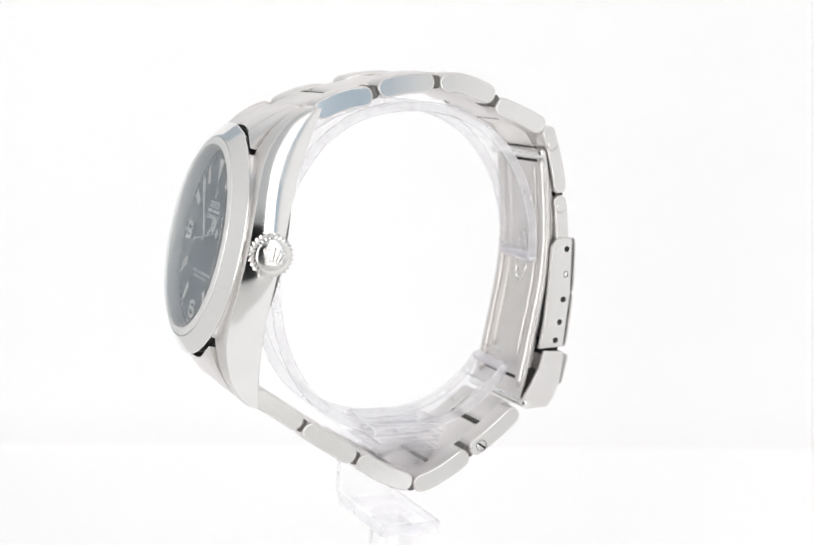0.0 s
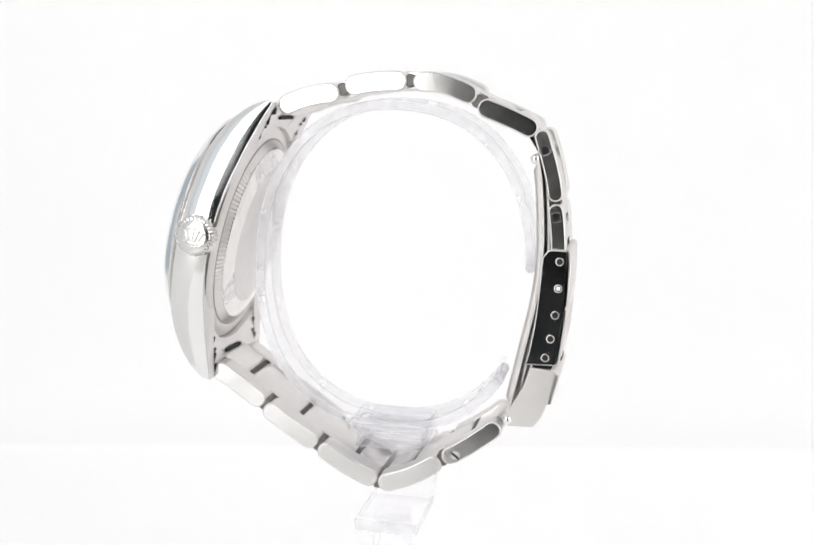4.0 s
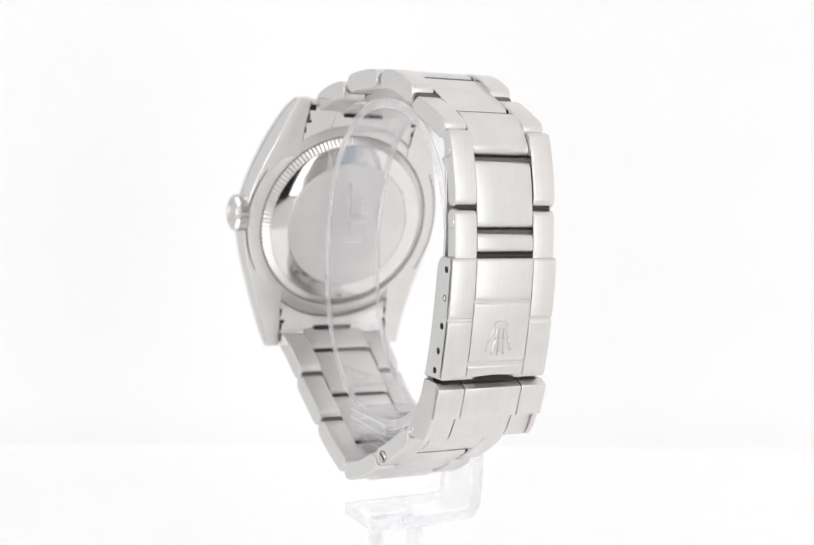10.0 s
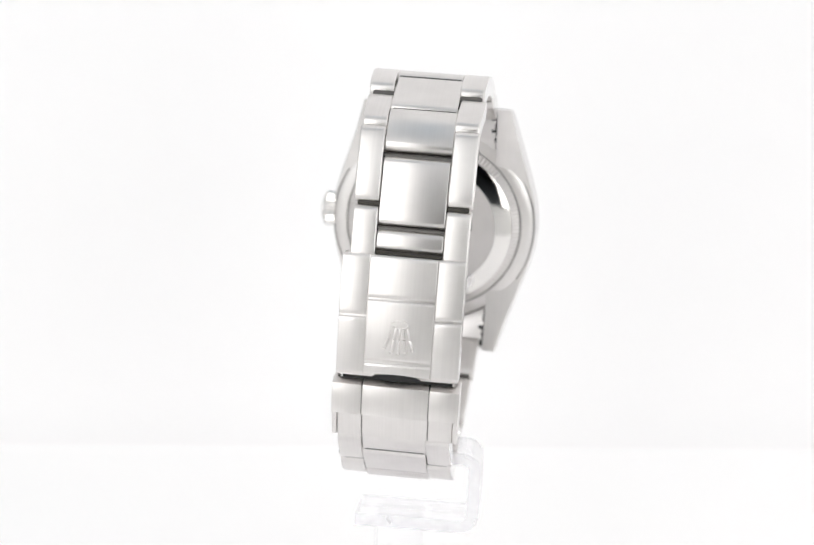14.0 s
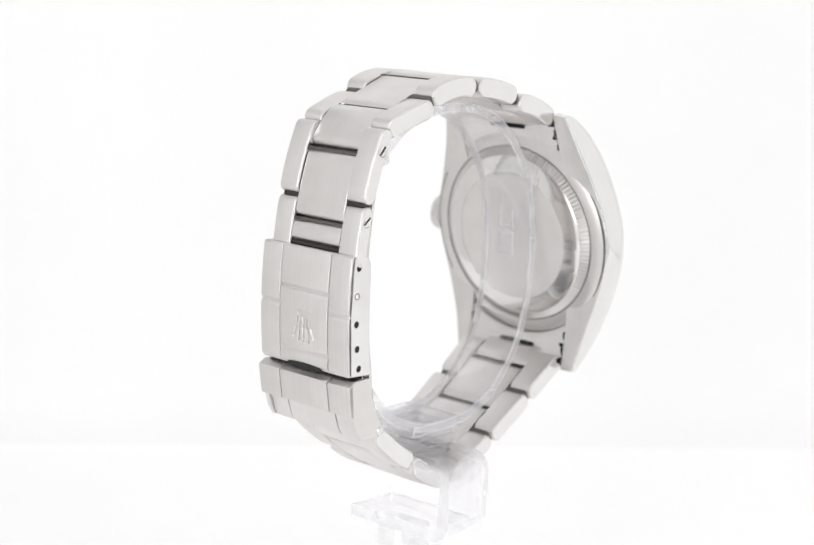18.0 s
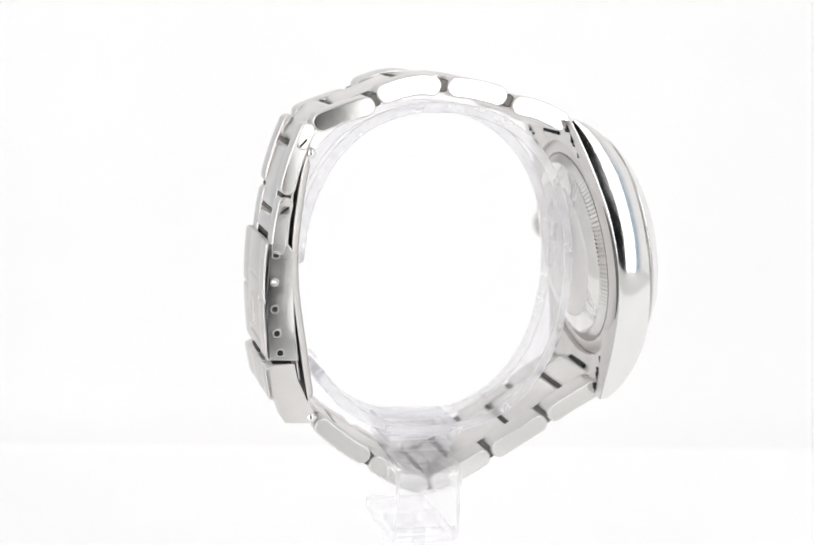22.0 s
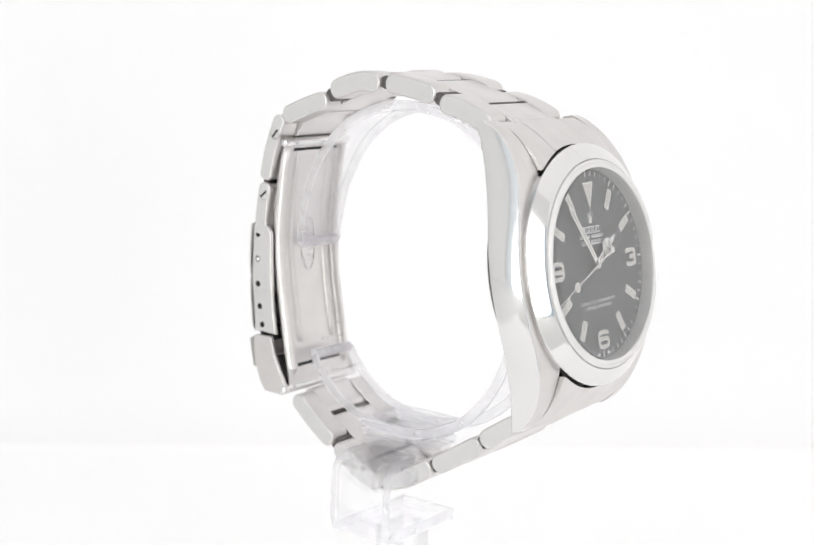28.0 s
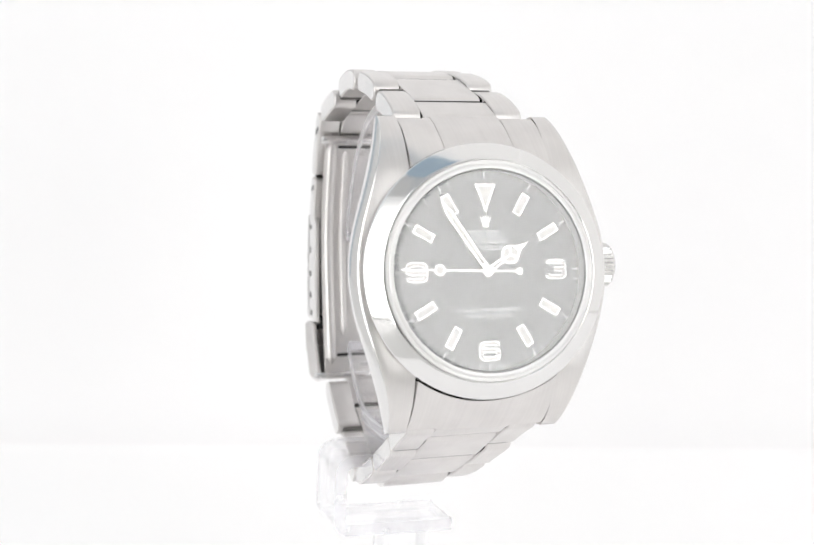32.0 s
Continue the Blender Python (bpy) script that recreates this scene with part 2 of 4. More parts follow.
def tube(bm, a, b, r, seg=16, dome=0.0, mat=0):
    """A rod from a to b with bevelled or domed ends."""
    a, b = Vector(a), Vector(b)
    ax = (b - a).normalized()
    q = ax.to_track_quat("Z", "Y").to_matrix()
    length = (b - a).length
    e = min(dome if dome else r * 0.2, length / 2)
    prof = [(0, 0)]
    if dome:
        prof += [(r * math.sin(t), e * (1 - math.cos(t))) for t in (0.5, 1.0, 1.57)]
        prof += [(r * math.sin(t), length - e * (1 - math.cos(t))) for t in (1.57, 1.0, 0.5)]
    else:
        prof += [(r - e, 0), (r, e), (r, length - e), (r - e, length)]
    prof += [(0, length)]
    return revolve(bm, prof, seg, lambda u, v, n: a + q @ Vector((u, v, n)), mat=mat)


def box(bm, x0, x1, y0, y1, z0, z1, bevel=0.0, seg=2, mat=0):
    vs = [bm.verts.new((x, y, z)) for x in (x0, x1) for y in (y0, y1) for z in (z0, z1)]
    fs = [bm.faces.new([vs[i] for i in q]) for q in ((0, 1, 3, 2), (4, 6, 7, 5), (0, 4, 5, 1), (2, 3, 7, 6), (0, 2, 6, 4), (1, 5, 7, 3))]
    for f in fs:
        f.material_index = mat
    if bevel:
        es = list({e for f in fs for e in f.edges})
        bmesh.ops.bevel(bm, geom=es, offset=bevel, segments=seg, affect="EDGES", profile=0.5)
    return bm


def smooth_table(tab, x):
    """Catmull-Rom through a short table."""
    xs = [p[0] for p in tab]
    i = 0
    while i < len(tab) - 2 and x > xs[i + 1]:
        i += 1
    p1, p2 = tab[i], tab[i + 1]
    p0 = tab[i - 1] if i else p1
    p3 = tab[i + 2] if i + 2 < len(tab) else p2
    h = p2[0] - p1[0]
    m1 = (p2[1] - p0[1]) / (p2[0] - p0[0])
    m2 = (p3[1] - p1[1]) / (p3[0] - p1[0])
    t = min(1, max(0, (x - p1[0]) / h))
    return (2 * t**3 - 3 * t**2 + 1) * p1[1] + (t**3 - 2 * t**2 + t) * h * m1 + (-2 * t**3 + 3 * t**2) * p2[1] + (t**3 - t**2) * h * m2


# ---------------------------------------------------------------- light tent and room
def wall(name, x0, x1, y0, y1, z0, z1, mat, label, category="wall"):
    bm = bmesh.new()
    box(bm, x0, x1, y0, y1, z0, z1)
    return tagged(finish(name, bm, mat), label, category, kind="structure")


def build_tent():
    # plan in millimetres round the turntable's axis
    # floor and back wall are one sheet with a soft bend between them
    prof = [(-215, 0), (-108, 0), (60, 0)]
    r, yb = 14, 122
    prof += [(yb - r + r * math.sin(a), r - r * math.cos(a)) for a in [math.pi / 2 * i / 10 for i in range(11)]]
    prof += [(yb, 300), (yb, 620)]
    bm = bmesh.new()
    rings = []
    for y, z in prof:
        rings.append([bm.verts.new((x, y, z)) for x in (-87, 285)])
    for y, z in reversed(prof):
        rings.append([bm.verts.new((x, y + (6 if z > 0 else 0), z - (6 if z < 100 else 0))) for x in (-87, 285)])
    k = len(rings)
    for i in range(k):
        a, b = rings[i], rings[(i + 1) % k]
        f = bm.faces.new((a[0], a[1], b[1], b[0]))
        # slots: back wall, lit floor, shaded front floor
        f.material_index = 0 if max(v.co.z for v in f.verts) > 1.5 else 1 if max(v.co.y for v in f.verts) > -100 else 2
    for j in (0, 1):
        bm.faces.new([q[j] for q in rings])
    wall("floor", -330, 330, -214, 420, -14, -7, cloth_side, "pale tent floor under the backdrop sheet", "floor")
    sheet = tagged(finish("backdrop", bm, [cloth_back, cloth_floor_lit, cloth_floor_shaded]), "white seamless backdrop sheet, floor to back wall", "backdrop", kind="structure")
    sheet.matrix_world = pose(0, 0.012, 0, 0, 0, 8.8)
    wall("wall_left", -330, -322, -205, 420, -6, 560, cloth_side, "glowing white fabric tent wall")
    wall("wall_right", 322, 330, -205, 420, -6, 560, cloth_right, "glowing white fabric tent wall")
    wall("ceiling", -330, 330, -214, 420, 560, 568, cloth_top, "glowing white fabric tent top", "ceiling")
    # unseen dim bluish panels, added for the dark bands mirrored in dial and steel
    wall("dim_panel_left", -300, -178, -215, -208, -6, 560, cloth_dim, "unseen dim bluish panel added for dark bands in the reflections")
    wall("dim_panel_right", 195, 274, -215, -208, -6, 250, cloth_corner, "unseen dim bluish panel added for dark bands in the reflections")
    wall("tent_corner_top", 195, 274, -215, -208, 251, 560, cloth_side, "white fabric over the added dim corner panel")
    wall("dim_panel_back", -330, -90, 300, 306, -6, 560, cloth_behind, "unseen dim bluish panel added behind the backdrop for dial reflections")
    wall("wall_back", -89, 330, 412, 420, -6, 560, cloth_side, "white fabric back wall of the tent")
    # front panel with the camera's opening
    for x0, x1, name in ((-177, -50, "light_panel"), (87, 194, "light_panel")):
        bm = bmesh.new()
        box(bm, x0, x1, -214, -206, 0.5, 360, 1.0)
        tagged(finish(name, bm, lamp_cloth), "bright white diffuser panel beside the camera opening", "light panel", "lights by the camera")
    bm = bmesh.new()
    box(bm, -177, -121, -214, -206, 361, 560)
    box(bm, 87, 194, -214, -206, 361, 560)
    box(bm, -330, -301, -214, -206, -6, 560)
    tagged(finish("wall_front", bm, cloth_front), "white fabric front panel with a slit for the camera", "wall", kind="structure")
    # unseen dim panels, added to darken what bezel and flanks mirror
    wall("dim_panel_over", -49, 86, -214, -206, 150, 560, cloth_over, "unseen dim panel added over the camera opening for reflections")
    wall("dim_panel_front", -120, -50, -214, -206, 361, 560, cloth_over, "unseen dim panel added beside the camera opening for reflections")
    wall("dim_panel_top", -150, 86, -205, -95, 551, 557, cloth_corner, "unseen dim bluish panel added under the tent top for reflections")
    wall("wall_front_side", 275, 330, -214, -206, -6, 560, cloth_side, "white fabric front panel of the tent")
    # the dim room outside
    bm = bmesh.new()
    box(bm, -2000, 2000, -2600, 1400, -16, 2400)
    tagged(finish("room_walls", bm, room_dark), "dim bluish walls of the room round the tent", "room", kind="structure")


# ---------------------------------------------------------------- watch: frame of the case
DIAL_C = Vector((32.9, -0.1, 3.7))
DIAL_N = -0.5  # the dial lies this far under the bezel seat
TILT = radians(11.0)
TWIST = Matrix.Rotation(radians(-2.0), 3, "Z")  # the head sits slightly turned in the bracelet
AX_N = TWIST @ Vector((math.cos(TILT), 0, math.sin(TILT)))
AX_V = TWIST @ Vector((-math.sin(TILT), 0, math.cos(TILT)))
AX_U = TWIST @ Vector((0, 1, 0))


def case_at(u, v, n):
    return DIAL_C + AX_U * u + AX_V * v + AX_N * n


OUT_U = [(-3, 17.9), (0, 18.1), (3, 17.9), (6, 17.3), (9, 16.42), (12, 15.45), (16, 14.2), (20, 13.02), (21.6, 12.5)]
TOP_N = [(-6, -1.3), (0, -1.25), (6, -1.3), (11, -1.6), (14, -2.2), (17, -3.5), (19, -4.85), (20.8, -6.7), (21.6, -8.0)]
BOT_N = [(-8, -6.5), (0, -6.2), (8, -6.5), (14, -7.4), (18, -8.3), (21.6, -9.3)]


def build_case(root):
    bm = bmesh.new()
    vs = [i * 0.45 for i in range(-48, 49)]
    for side in (1, -1):
        rings = []
        for v in vs:
            a = abs(v)
            uo = smooth_table(OUT_U, a)
            ui = 10.0
            nt, nb = smooth_table(TOP_N, a), smooth_table(BOT_N, a)
            edge = 0.0
            rise = max(0.0, 1 - a / 15)
            if a > 21:
                edge = (a - 21) ** 2 * 0.35
            h = nt - nb
            arc = min(0.42, 0.085 * h)  # the flank bulges softly
            prof = [(ui, nb), (uo - arc - 0.16, nb), (uo - arc - 0.05, nb + 0.06)]
            prof += [(uo - arc * (2 * f - 1) ** 2, nb + 0.12 + (h - 0.22) * f) for f in [i / 8 for i in range(9)]]
            prof += [(uo - arc - 0.12, nt - 0.03), (uo - arc - 0.3, nt + 0.03), (uo - 1.6, nt + 0.12 + 0.1 * rise), (ui, nt + 0.3 + 0.1 * rise - edge * 0.2)]
            rings.append([bm.verts.new(case_at(side * u, v, n)) for u, n in prof])
        k = len(rings[0])
        mats = (1,) + (0,) * 11 + (1,) * 4
        for a, b in zip(rings, rings[1:]):
            for i in range(k):
                bm.faces.new((a[i], a[(i + 1) % k], b[(i + 1) % k], b[i])).material_index = mats[i]
        bm.faces.new(rings[0])
        bm.faces.new(rings[-1])
    # inner ring in shade-dark steel, so the gap round the bezel reads black
    revolve(bm, [(12, -6.5), (16.4, -6.5), (17.2, -6.3), (17.3, -3.3), (16.7, -3.1), (16.7, -2.0), (12, -2.0)], 96, case_at, closed=True, mat=2)
    part("case", bm, [polished_soft, brushed_case, joint_shade], root, "steel watch case with polished flanks and brushed lugs")

    # undercut foot, a crisp edge, then a straight slope up to the crystal
    slope = [(16.98, -0.74), (17.1, -0.62), (17.13, -0.53), (17.1, -0.45)]
    slope += [(17.05 - 2.1 * i / 8, -0.41 + 1.6 * i / 8 - 0.08 * (i / 8) ** 2) for i in range(9)]
    bm = bmesh.new()
    revolve(bm, [(14.6, -2.1), (16.6, -2.1), (16.62, -0.9)] + slope + [(14.84, 1.15), (14.75, 1.08), (14.7, 0.6)], 200, case_at, closed=True)
    part("bezel", bm, polished_bezel, root, "smooth domed polished steel bezel")
    bm = bmesh.new()
    revolve(bm, [(13.36, DIAL_N + 0.02), (14.68, DIAL_N + 0.02), (14.68, 1.12), (14.6, 1.24), (14.3, 1.3), (14.2, 1.22), (14.1, 1.3), (13.75, 1.42), (13.56, 1.4), (13.5, 1.25)], 160, case_at, closed=True)
    part("inner_bezel_ring", bm, ring_steel, root, "polished ring between dial and crystal")
    bm = bmesh.new()
    revolve(bm, [(0, 1.15), (13.3, 1.15), (13.4, 1.16), (13.46, 1.72), (13.38, 1.86), (13.25, 1.93), (13.1, 1.94), (13.05, 1.94), (0, 1.94)], 128, case_at)
    cr = part("crystal", bm, sapphire, root, "flat clear sapphire crystal")
    cr.visible_shadow = False

    # screw-down back
    bm = bmesh.new()
    revolve(bm, [(12.0, -6.2), (17.3, -6.2), (17.3, -6.5), (16.7, -6.85), (15.1, -6.95), (15.05, -6.6)], 128, case_at)
    part("case_back_ring", bm, brushed_case, root)
    bm = bmesh.new()
    revolve(bm, [(14.9, -6.8), (14.95, -6.97), (15.22, -6.99), (15.25, -6.8)], 128, case_at)
    part("case_back_groove", bm, recess_shade, root)
    bm = bmesh.new()
    revolve(bm, [(15.2, -6.75), (15.2, -6.88), (13.95, -7.68), (13.7, -7.78), (13.4, -7.74)], 264, case_at, teeth=({1, 2}, 0.42))
    fl = part("fluted_ring", bm, satin, root, "finely fluted steel edge of the screw back", 20)
    bm = bmesh.new()
    revolve(bm, [(13.75, -7.5), (13.68, -7.76), (13.4, -7.88), (12.2, -8.16), (11.15, -8.4), (10.87, -8.45)], 128, case_at)
    part("case_back_slope", bm, polished_back, root, "polished sloping rim of the case back")
    bm = bmesh.new()
    revolve(bm, [(10.9, -8.37), (10.78, -8.49), (0, -8.53)], 128, case_at)
    part("case_back_disc", bm, satin, root, "satin steel case back disc")

    bm = bmesh.new()
    revolve(bm, [(17.28, -6.2), (17.3, -6.56), (17.42, -6.58), (17.5, -6.2)], 128, case_at)
    part("case_back_joint", bm, dark_joint, root)

    # winding crown
    def crown_at(a, b, n):
        return case_at(n - 1.25, a + 0.5, b - 4.3)
    bm = bmesh.new()
    revolve(bm, [(0, 17.2), (2.2, 17.2), (2.2, 18.3), (2.8, 18.42), (3.05, 18.6), (3.1, 20.2), (2.8, 20.62), (2.35, 20.7)], 56, crown_at, teeth=({3, 4, 5, 6}, 0.28))
    crown = part("crown", bm, fluted, root, "fluted steel winding crown", 12)
    bm = bmesh.new()
    revolve(bm, [(2.4, 20.55), (2.38, 20.78), (2.2, 20.9), (1.6, 21.02), (0.8, 21.1), (0, 21.12)], 48, crown_at)
    part("crown_face", bm, fluted, crown, "domed polished end of the winding crown")
    # plain raised fan in place of the maker's mark
    bm = bmesh.new()
    for k in range(-2, 3):
        a = radians(21 * k)
        foot = crown_at(-0.75 + 0.1 * math.cos(a), 0.42 * k, 21.05)
        tip_a, tip_b = -0.85 + 1.95 * math.cos(a) - (0.15 if k % 2 else 0), 2.1 * math.sin(a)
        tip = crown_at(tip_a, tip_b, 20.98)
        tube(bm, foot, tip, 0.19, 8, 0.12)
        bmesh.ops.create_icosphere(bm, subdivisions=2, radius=0.27, matrix=Matrix.Translation(tip))
    ring = [crown_at(-1.0 + 0.28 * math.cos(radians(30 * i)), 0.95 * math.sin(radians(30 * i)), 21.06) for i in range(12)]
    for p, q in zip(ring, ring[1:] + ring[:1]):
        tube(bm, p, q, 0.13, 8, 0.08)
    part("crown_relief", bm, satin, crown, "plain raised fan relief on the crown")


def text_mesh(body, size, xs=1.0, depth=0.05, bold=0.0):
    cu = bpy.data.curves.new("lettering", "FONT")
    cu.body, cu.size, cu.align_x, cu.align_y = body, size, "CENTER", "CENTER"
    cu.extrude, cu.offset, cu.resolution_u = depth, bold, 6
    ob = bpy.data.objects.new("lettering", cu)
    scene.collection.objects.link(ob)
    dg = bpy.context.evaluated_depsgraph_get()
    me = bpy.data.meshes.new_from_object(ob.evaluated_get(dg))
    bpy.data.objects.remove(ob)
    bm = bmesh.new()
    bm.from_mesh(me)
    bpy.data.meshes.remove(me)
    for v in bm.verts:
        v.co.x *= xs
    return bm


def put_on_dial(bm, u, v, n, turn=0.0):
    ca, sa = math.cos(radians(-turn)), math.sin(radians(-turn))
    for w in bm.verts:
        x, y, z = w.co
        w.co = case_at(u + ca * x - sa * y, v + sa * x + ca * y, DIAL_N + n + z)
    return bm


def prism(bm, pts, n0, n1, bevel=0.0):
    """An upright plate on the dial from (u, v) corners."""
    lo = [bm.verts.new((x, y, n0)) for x, y in pts]
    hi = [bm.verts.new((x, y, n1)) for x, y in pts]
    bm.faces.new(lo)
    bm.faces.new(hi)
    k = len(pts)
    for i in range(k):
        bm.faces.new((lo[i], lo[(i + 1) % k], hi[(i + 1) % k], hi[i]))
    return bm


def ribbon(bm, pts, width, n0, n1):
    """A raised stroke of even width along a line of (u, v) points."""
    ps = [Vector(p) for p in pts]
    k = len(ps)
    rows = []
    for i, p in enumerate(ps):
        a = (ps[i] - ps[i - 1]).normalized() if i else (ps[1] - ps[0]).normalized()
        b = (ps[i + 1] - ps[i]).normalized() if i < k - 1 else a
        t = (a + b).normalized()
        n = Vector((-t.y, t.x)) * width / 2 / max(0.5, t.dot(a))
        rows.append([bm.verts.new((*q, z)) for q, z in ((p + n, n0), (p - n, n0), (p - n, n1), (p + n, n1))])
    for a, b in zip(rows, rows[1:]):
        for j in range(4):
            bm.faces.new((a[j], a[(j + 1) % 4], b[(j + 1) % 4], b[j]))
    bm.faces.new(rows[0])
    bm.faces.new(rows[-1])
    return bm


def disc_pts(cx, cy, r, k=32):
    return [(cx + r * math.cos(2 * math.pi * i / k), cy + r * math.sin(2 * math.pi * i / k)) for i in range(k)]


def build_dial(root):
    bm = bmesh.new()
    revolve(bm, [(0, DIAL_N), (13.6, DIAL_N), (13.6, DIAL_N - 0.3), (0, DIAL_N - 0.3)], 128, case_at)
    dial = part("dial", bm, dial_black, root, "black lacquered dial with white markers")
    # baton markers
    for h in (1, 2, 4, 5, 7, 8, 10, 11):
        a = 30 * h
        r = 10.15
        u, v = r * math.sin(radians(a)), r * math.cos(radians(a))
        w, l = 0.62, 1.5
        mk = part("hour_marker", put_on_dial(prism(bmesh.new(), [(-w, -l), (w, -l), (w, l), (-w, l)], 0.01, 0.28), u, v, 0, a), white_gold, dial)
        w, l = 0.45, 1.33
        part("marker_fill", put_on_dial(prism(bmesh.new(), [(-w, -l), (w, -l), (w, l), (-w, l)], 0.2, 0.31), u, v, 0, a), lume, mk)
    mk = part("hour_marker", put_on_dial(prism(bmesh.new(), [(0, 7.8), (1.45, 11.6), (-1.45, 11.6)], 0.01, 0.28), 0, 0, 0), white_gold, dial, "triangular marker")
    part("marker_fill", put_on_dial(prism(bmesh.new(), [(0, 8.45), (1.12, 11.37), (-1.12, 11.37)], 0.2, 0.31), 0, 0, 0), lume, mk)
    six = [(1.2, 0.72), (1.1, 1.0), (0.85, 1.15), (-0.7, 1.15), (-1.1, 0.95), (-1.22, 0.6), (-1.22, -0.7), (-1.0, -1.05), (-0.65, -1.15), (0.7, -1.15), (1.1, -0.98), (1.22, -0.65), (1.22, -0.25), (1.1, 0.0), (0.75, 0.12), (-1.1, 0.12)]
    three = [(-1.2, 0.75), (-1.05, 1.05), (-0.75, 1.15), (0.7, 1.15), (1.05, 1.0), (1.15, 0.7), (1.15, 0.35), (1.0, 0.1), (0.7, 0.02), (-0.35, 0.02)]
    three_b = [(0.6, 0.02), (1.0, -0.08), (1.2, -0.4), (1.2, -0.75), (1.05, -1.05), (0.7, -1.15), (-0.8, -1.15), (-1.12, -1.02), (-1.25, -0.7)]
    for name, strokes, u, v in (("3", (three, three_b), 9.9, 0.0), ("6", (six,), 0.0, -10.7), ("9", ([(-x, -y) for x, y in six],), -9.9, 0.0)):
        bm, bm2 = bmesh.new(), bmesh.new()
        for st in strokes:
            ribbon(bm, [(x, y * 0.9) for x, y in st], 0.62, 0.01, 0.26)
            ribbon(bm2, [(x * 0.99, y * 0.89) for x, y in st], 0.42, 0.2, 0.29)
        nb = part("numeral", put_on_dial(bm, u, v, 0), white_gold, dial, "white numeral " + name)
        part("numeral_fill", put_on_dial(bm2, u, v, 0), lume, nb)
    for m in range(60):
        a = 6 * m
        l = 0.36 if m % 5 else 0.45
        w = 0.07 if m % 5 else 0.11
        r = 12.75
        part("minute_mark", put_on_dial(prism(bmesh.new(), [(-w, -l), (w, -l), (w, l), (-w, l)], 0.005, 0.03), r * math.sin(radians(a)), r * math.cos(radians(a)), 0, a), print_white, dial)
    part("dial_print", put_on_dial(text_mesh("SUPERLATIVE CHRONOMETER", 0.62, 1.1, 0.015, 0.0), 0, -5.25, 0.02), print_white, dial)
    part("dial_print", put_on_dial(text_mesh("OFFICIALLY CERTIFIED", 0.62, 1.1, 0.015, 0.0), 0, -6.0, 0.02), print_white, dial)
    part("dial_print", put_on_dial(text_mesh("SWISS", 0.42, 1.1, 0.01, 0.01), -1.5, -12.75, 0.02), print_white, dial)
    part("dial_print", put_on_dial(text_mesh("MADE", 0.42, 1.1, 0.01, 0.01), 1.5, -12.75, 0.02), print_white, dial)
    # plain shapes where the maker's name and mark stand
    bm = bmesh.new()
    for k in range(5):
        a = radians(-26 + 13 * k)
        p0, p1 = (0.5 * math.sin(a), 6.05), (1.75 * math.sin(a), 5.95 + 1.45 * math.cos(a))
        d = Vector((p1[0] - p0[0], p1[1] - p0[1])).normalized() * 0.07
        prism(bm, [(p0[0] - d.y, p0[1] + d.x), (p0[0] + d.y, p0[1] - d.x), (p1[0] + d.y, p1[1] - d.x), (p1[0] - d.y, p1[1] + d.x)], 0.01, 0.12)
    prism(bm, [(-0.42, 5.85), (0.42, 5.85), (0.36, 6.15), (-0.36, 6.15)], 0.01, 0.12)
    part("dial_emblem", put_on_dial(bm, 0, 0, 0), white_gold, dial, "plain silver fan emblem")
    # open boxes for the name's five letters, short bars for the two lines under it
    for i in range(5):
        x, w, h = -2.45 + 4.9 * (i + 0.5) / 5, 0.3, 0.42
        bm = bmesh.new()
        ribbon(bm, [(x - w, -h), (x - w, h), (x + w, h), (x + w, -h), (x - w, -h)], 0.13, 0.005, 0.03)
        part("dial_print", put_on_dial(bm, 0, 4.9, 0), print_white, dial)
    for v, half, hh, cnt in ((3.98, 3.2, 0.2, 14), (3.15, 2.85, 0.3, 8)):
        step = 2 * half / cnt
        for i in range(cnt):
            if cnt == 14 and i == 6:
                continue
            x, w = -half + step * (i + 0.5), step * 0.32
            bm = bmesh.new()
            ribbon(bm, [(x - w, hh), (x - w, -hh), (x + w, -hh), (x + w, hh)], 0.1 if cnt == 14 else 0.13, 0.005, 0.03)
            part("dial_print", put_on_dial(bm, 0, v, 0), print_white, dial)


POINTERS = {}


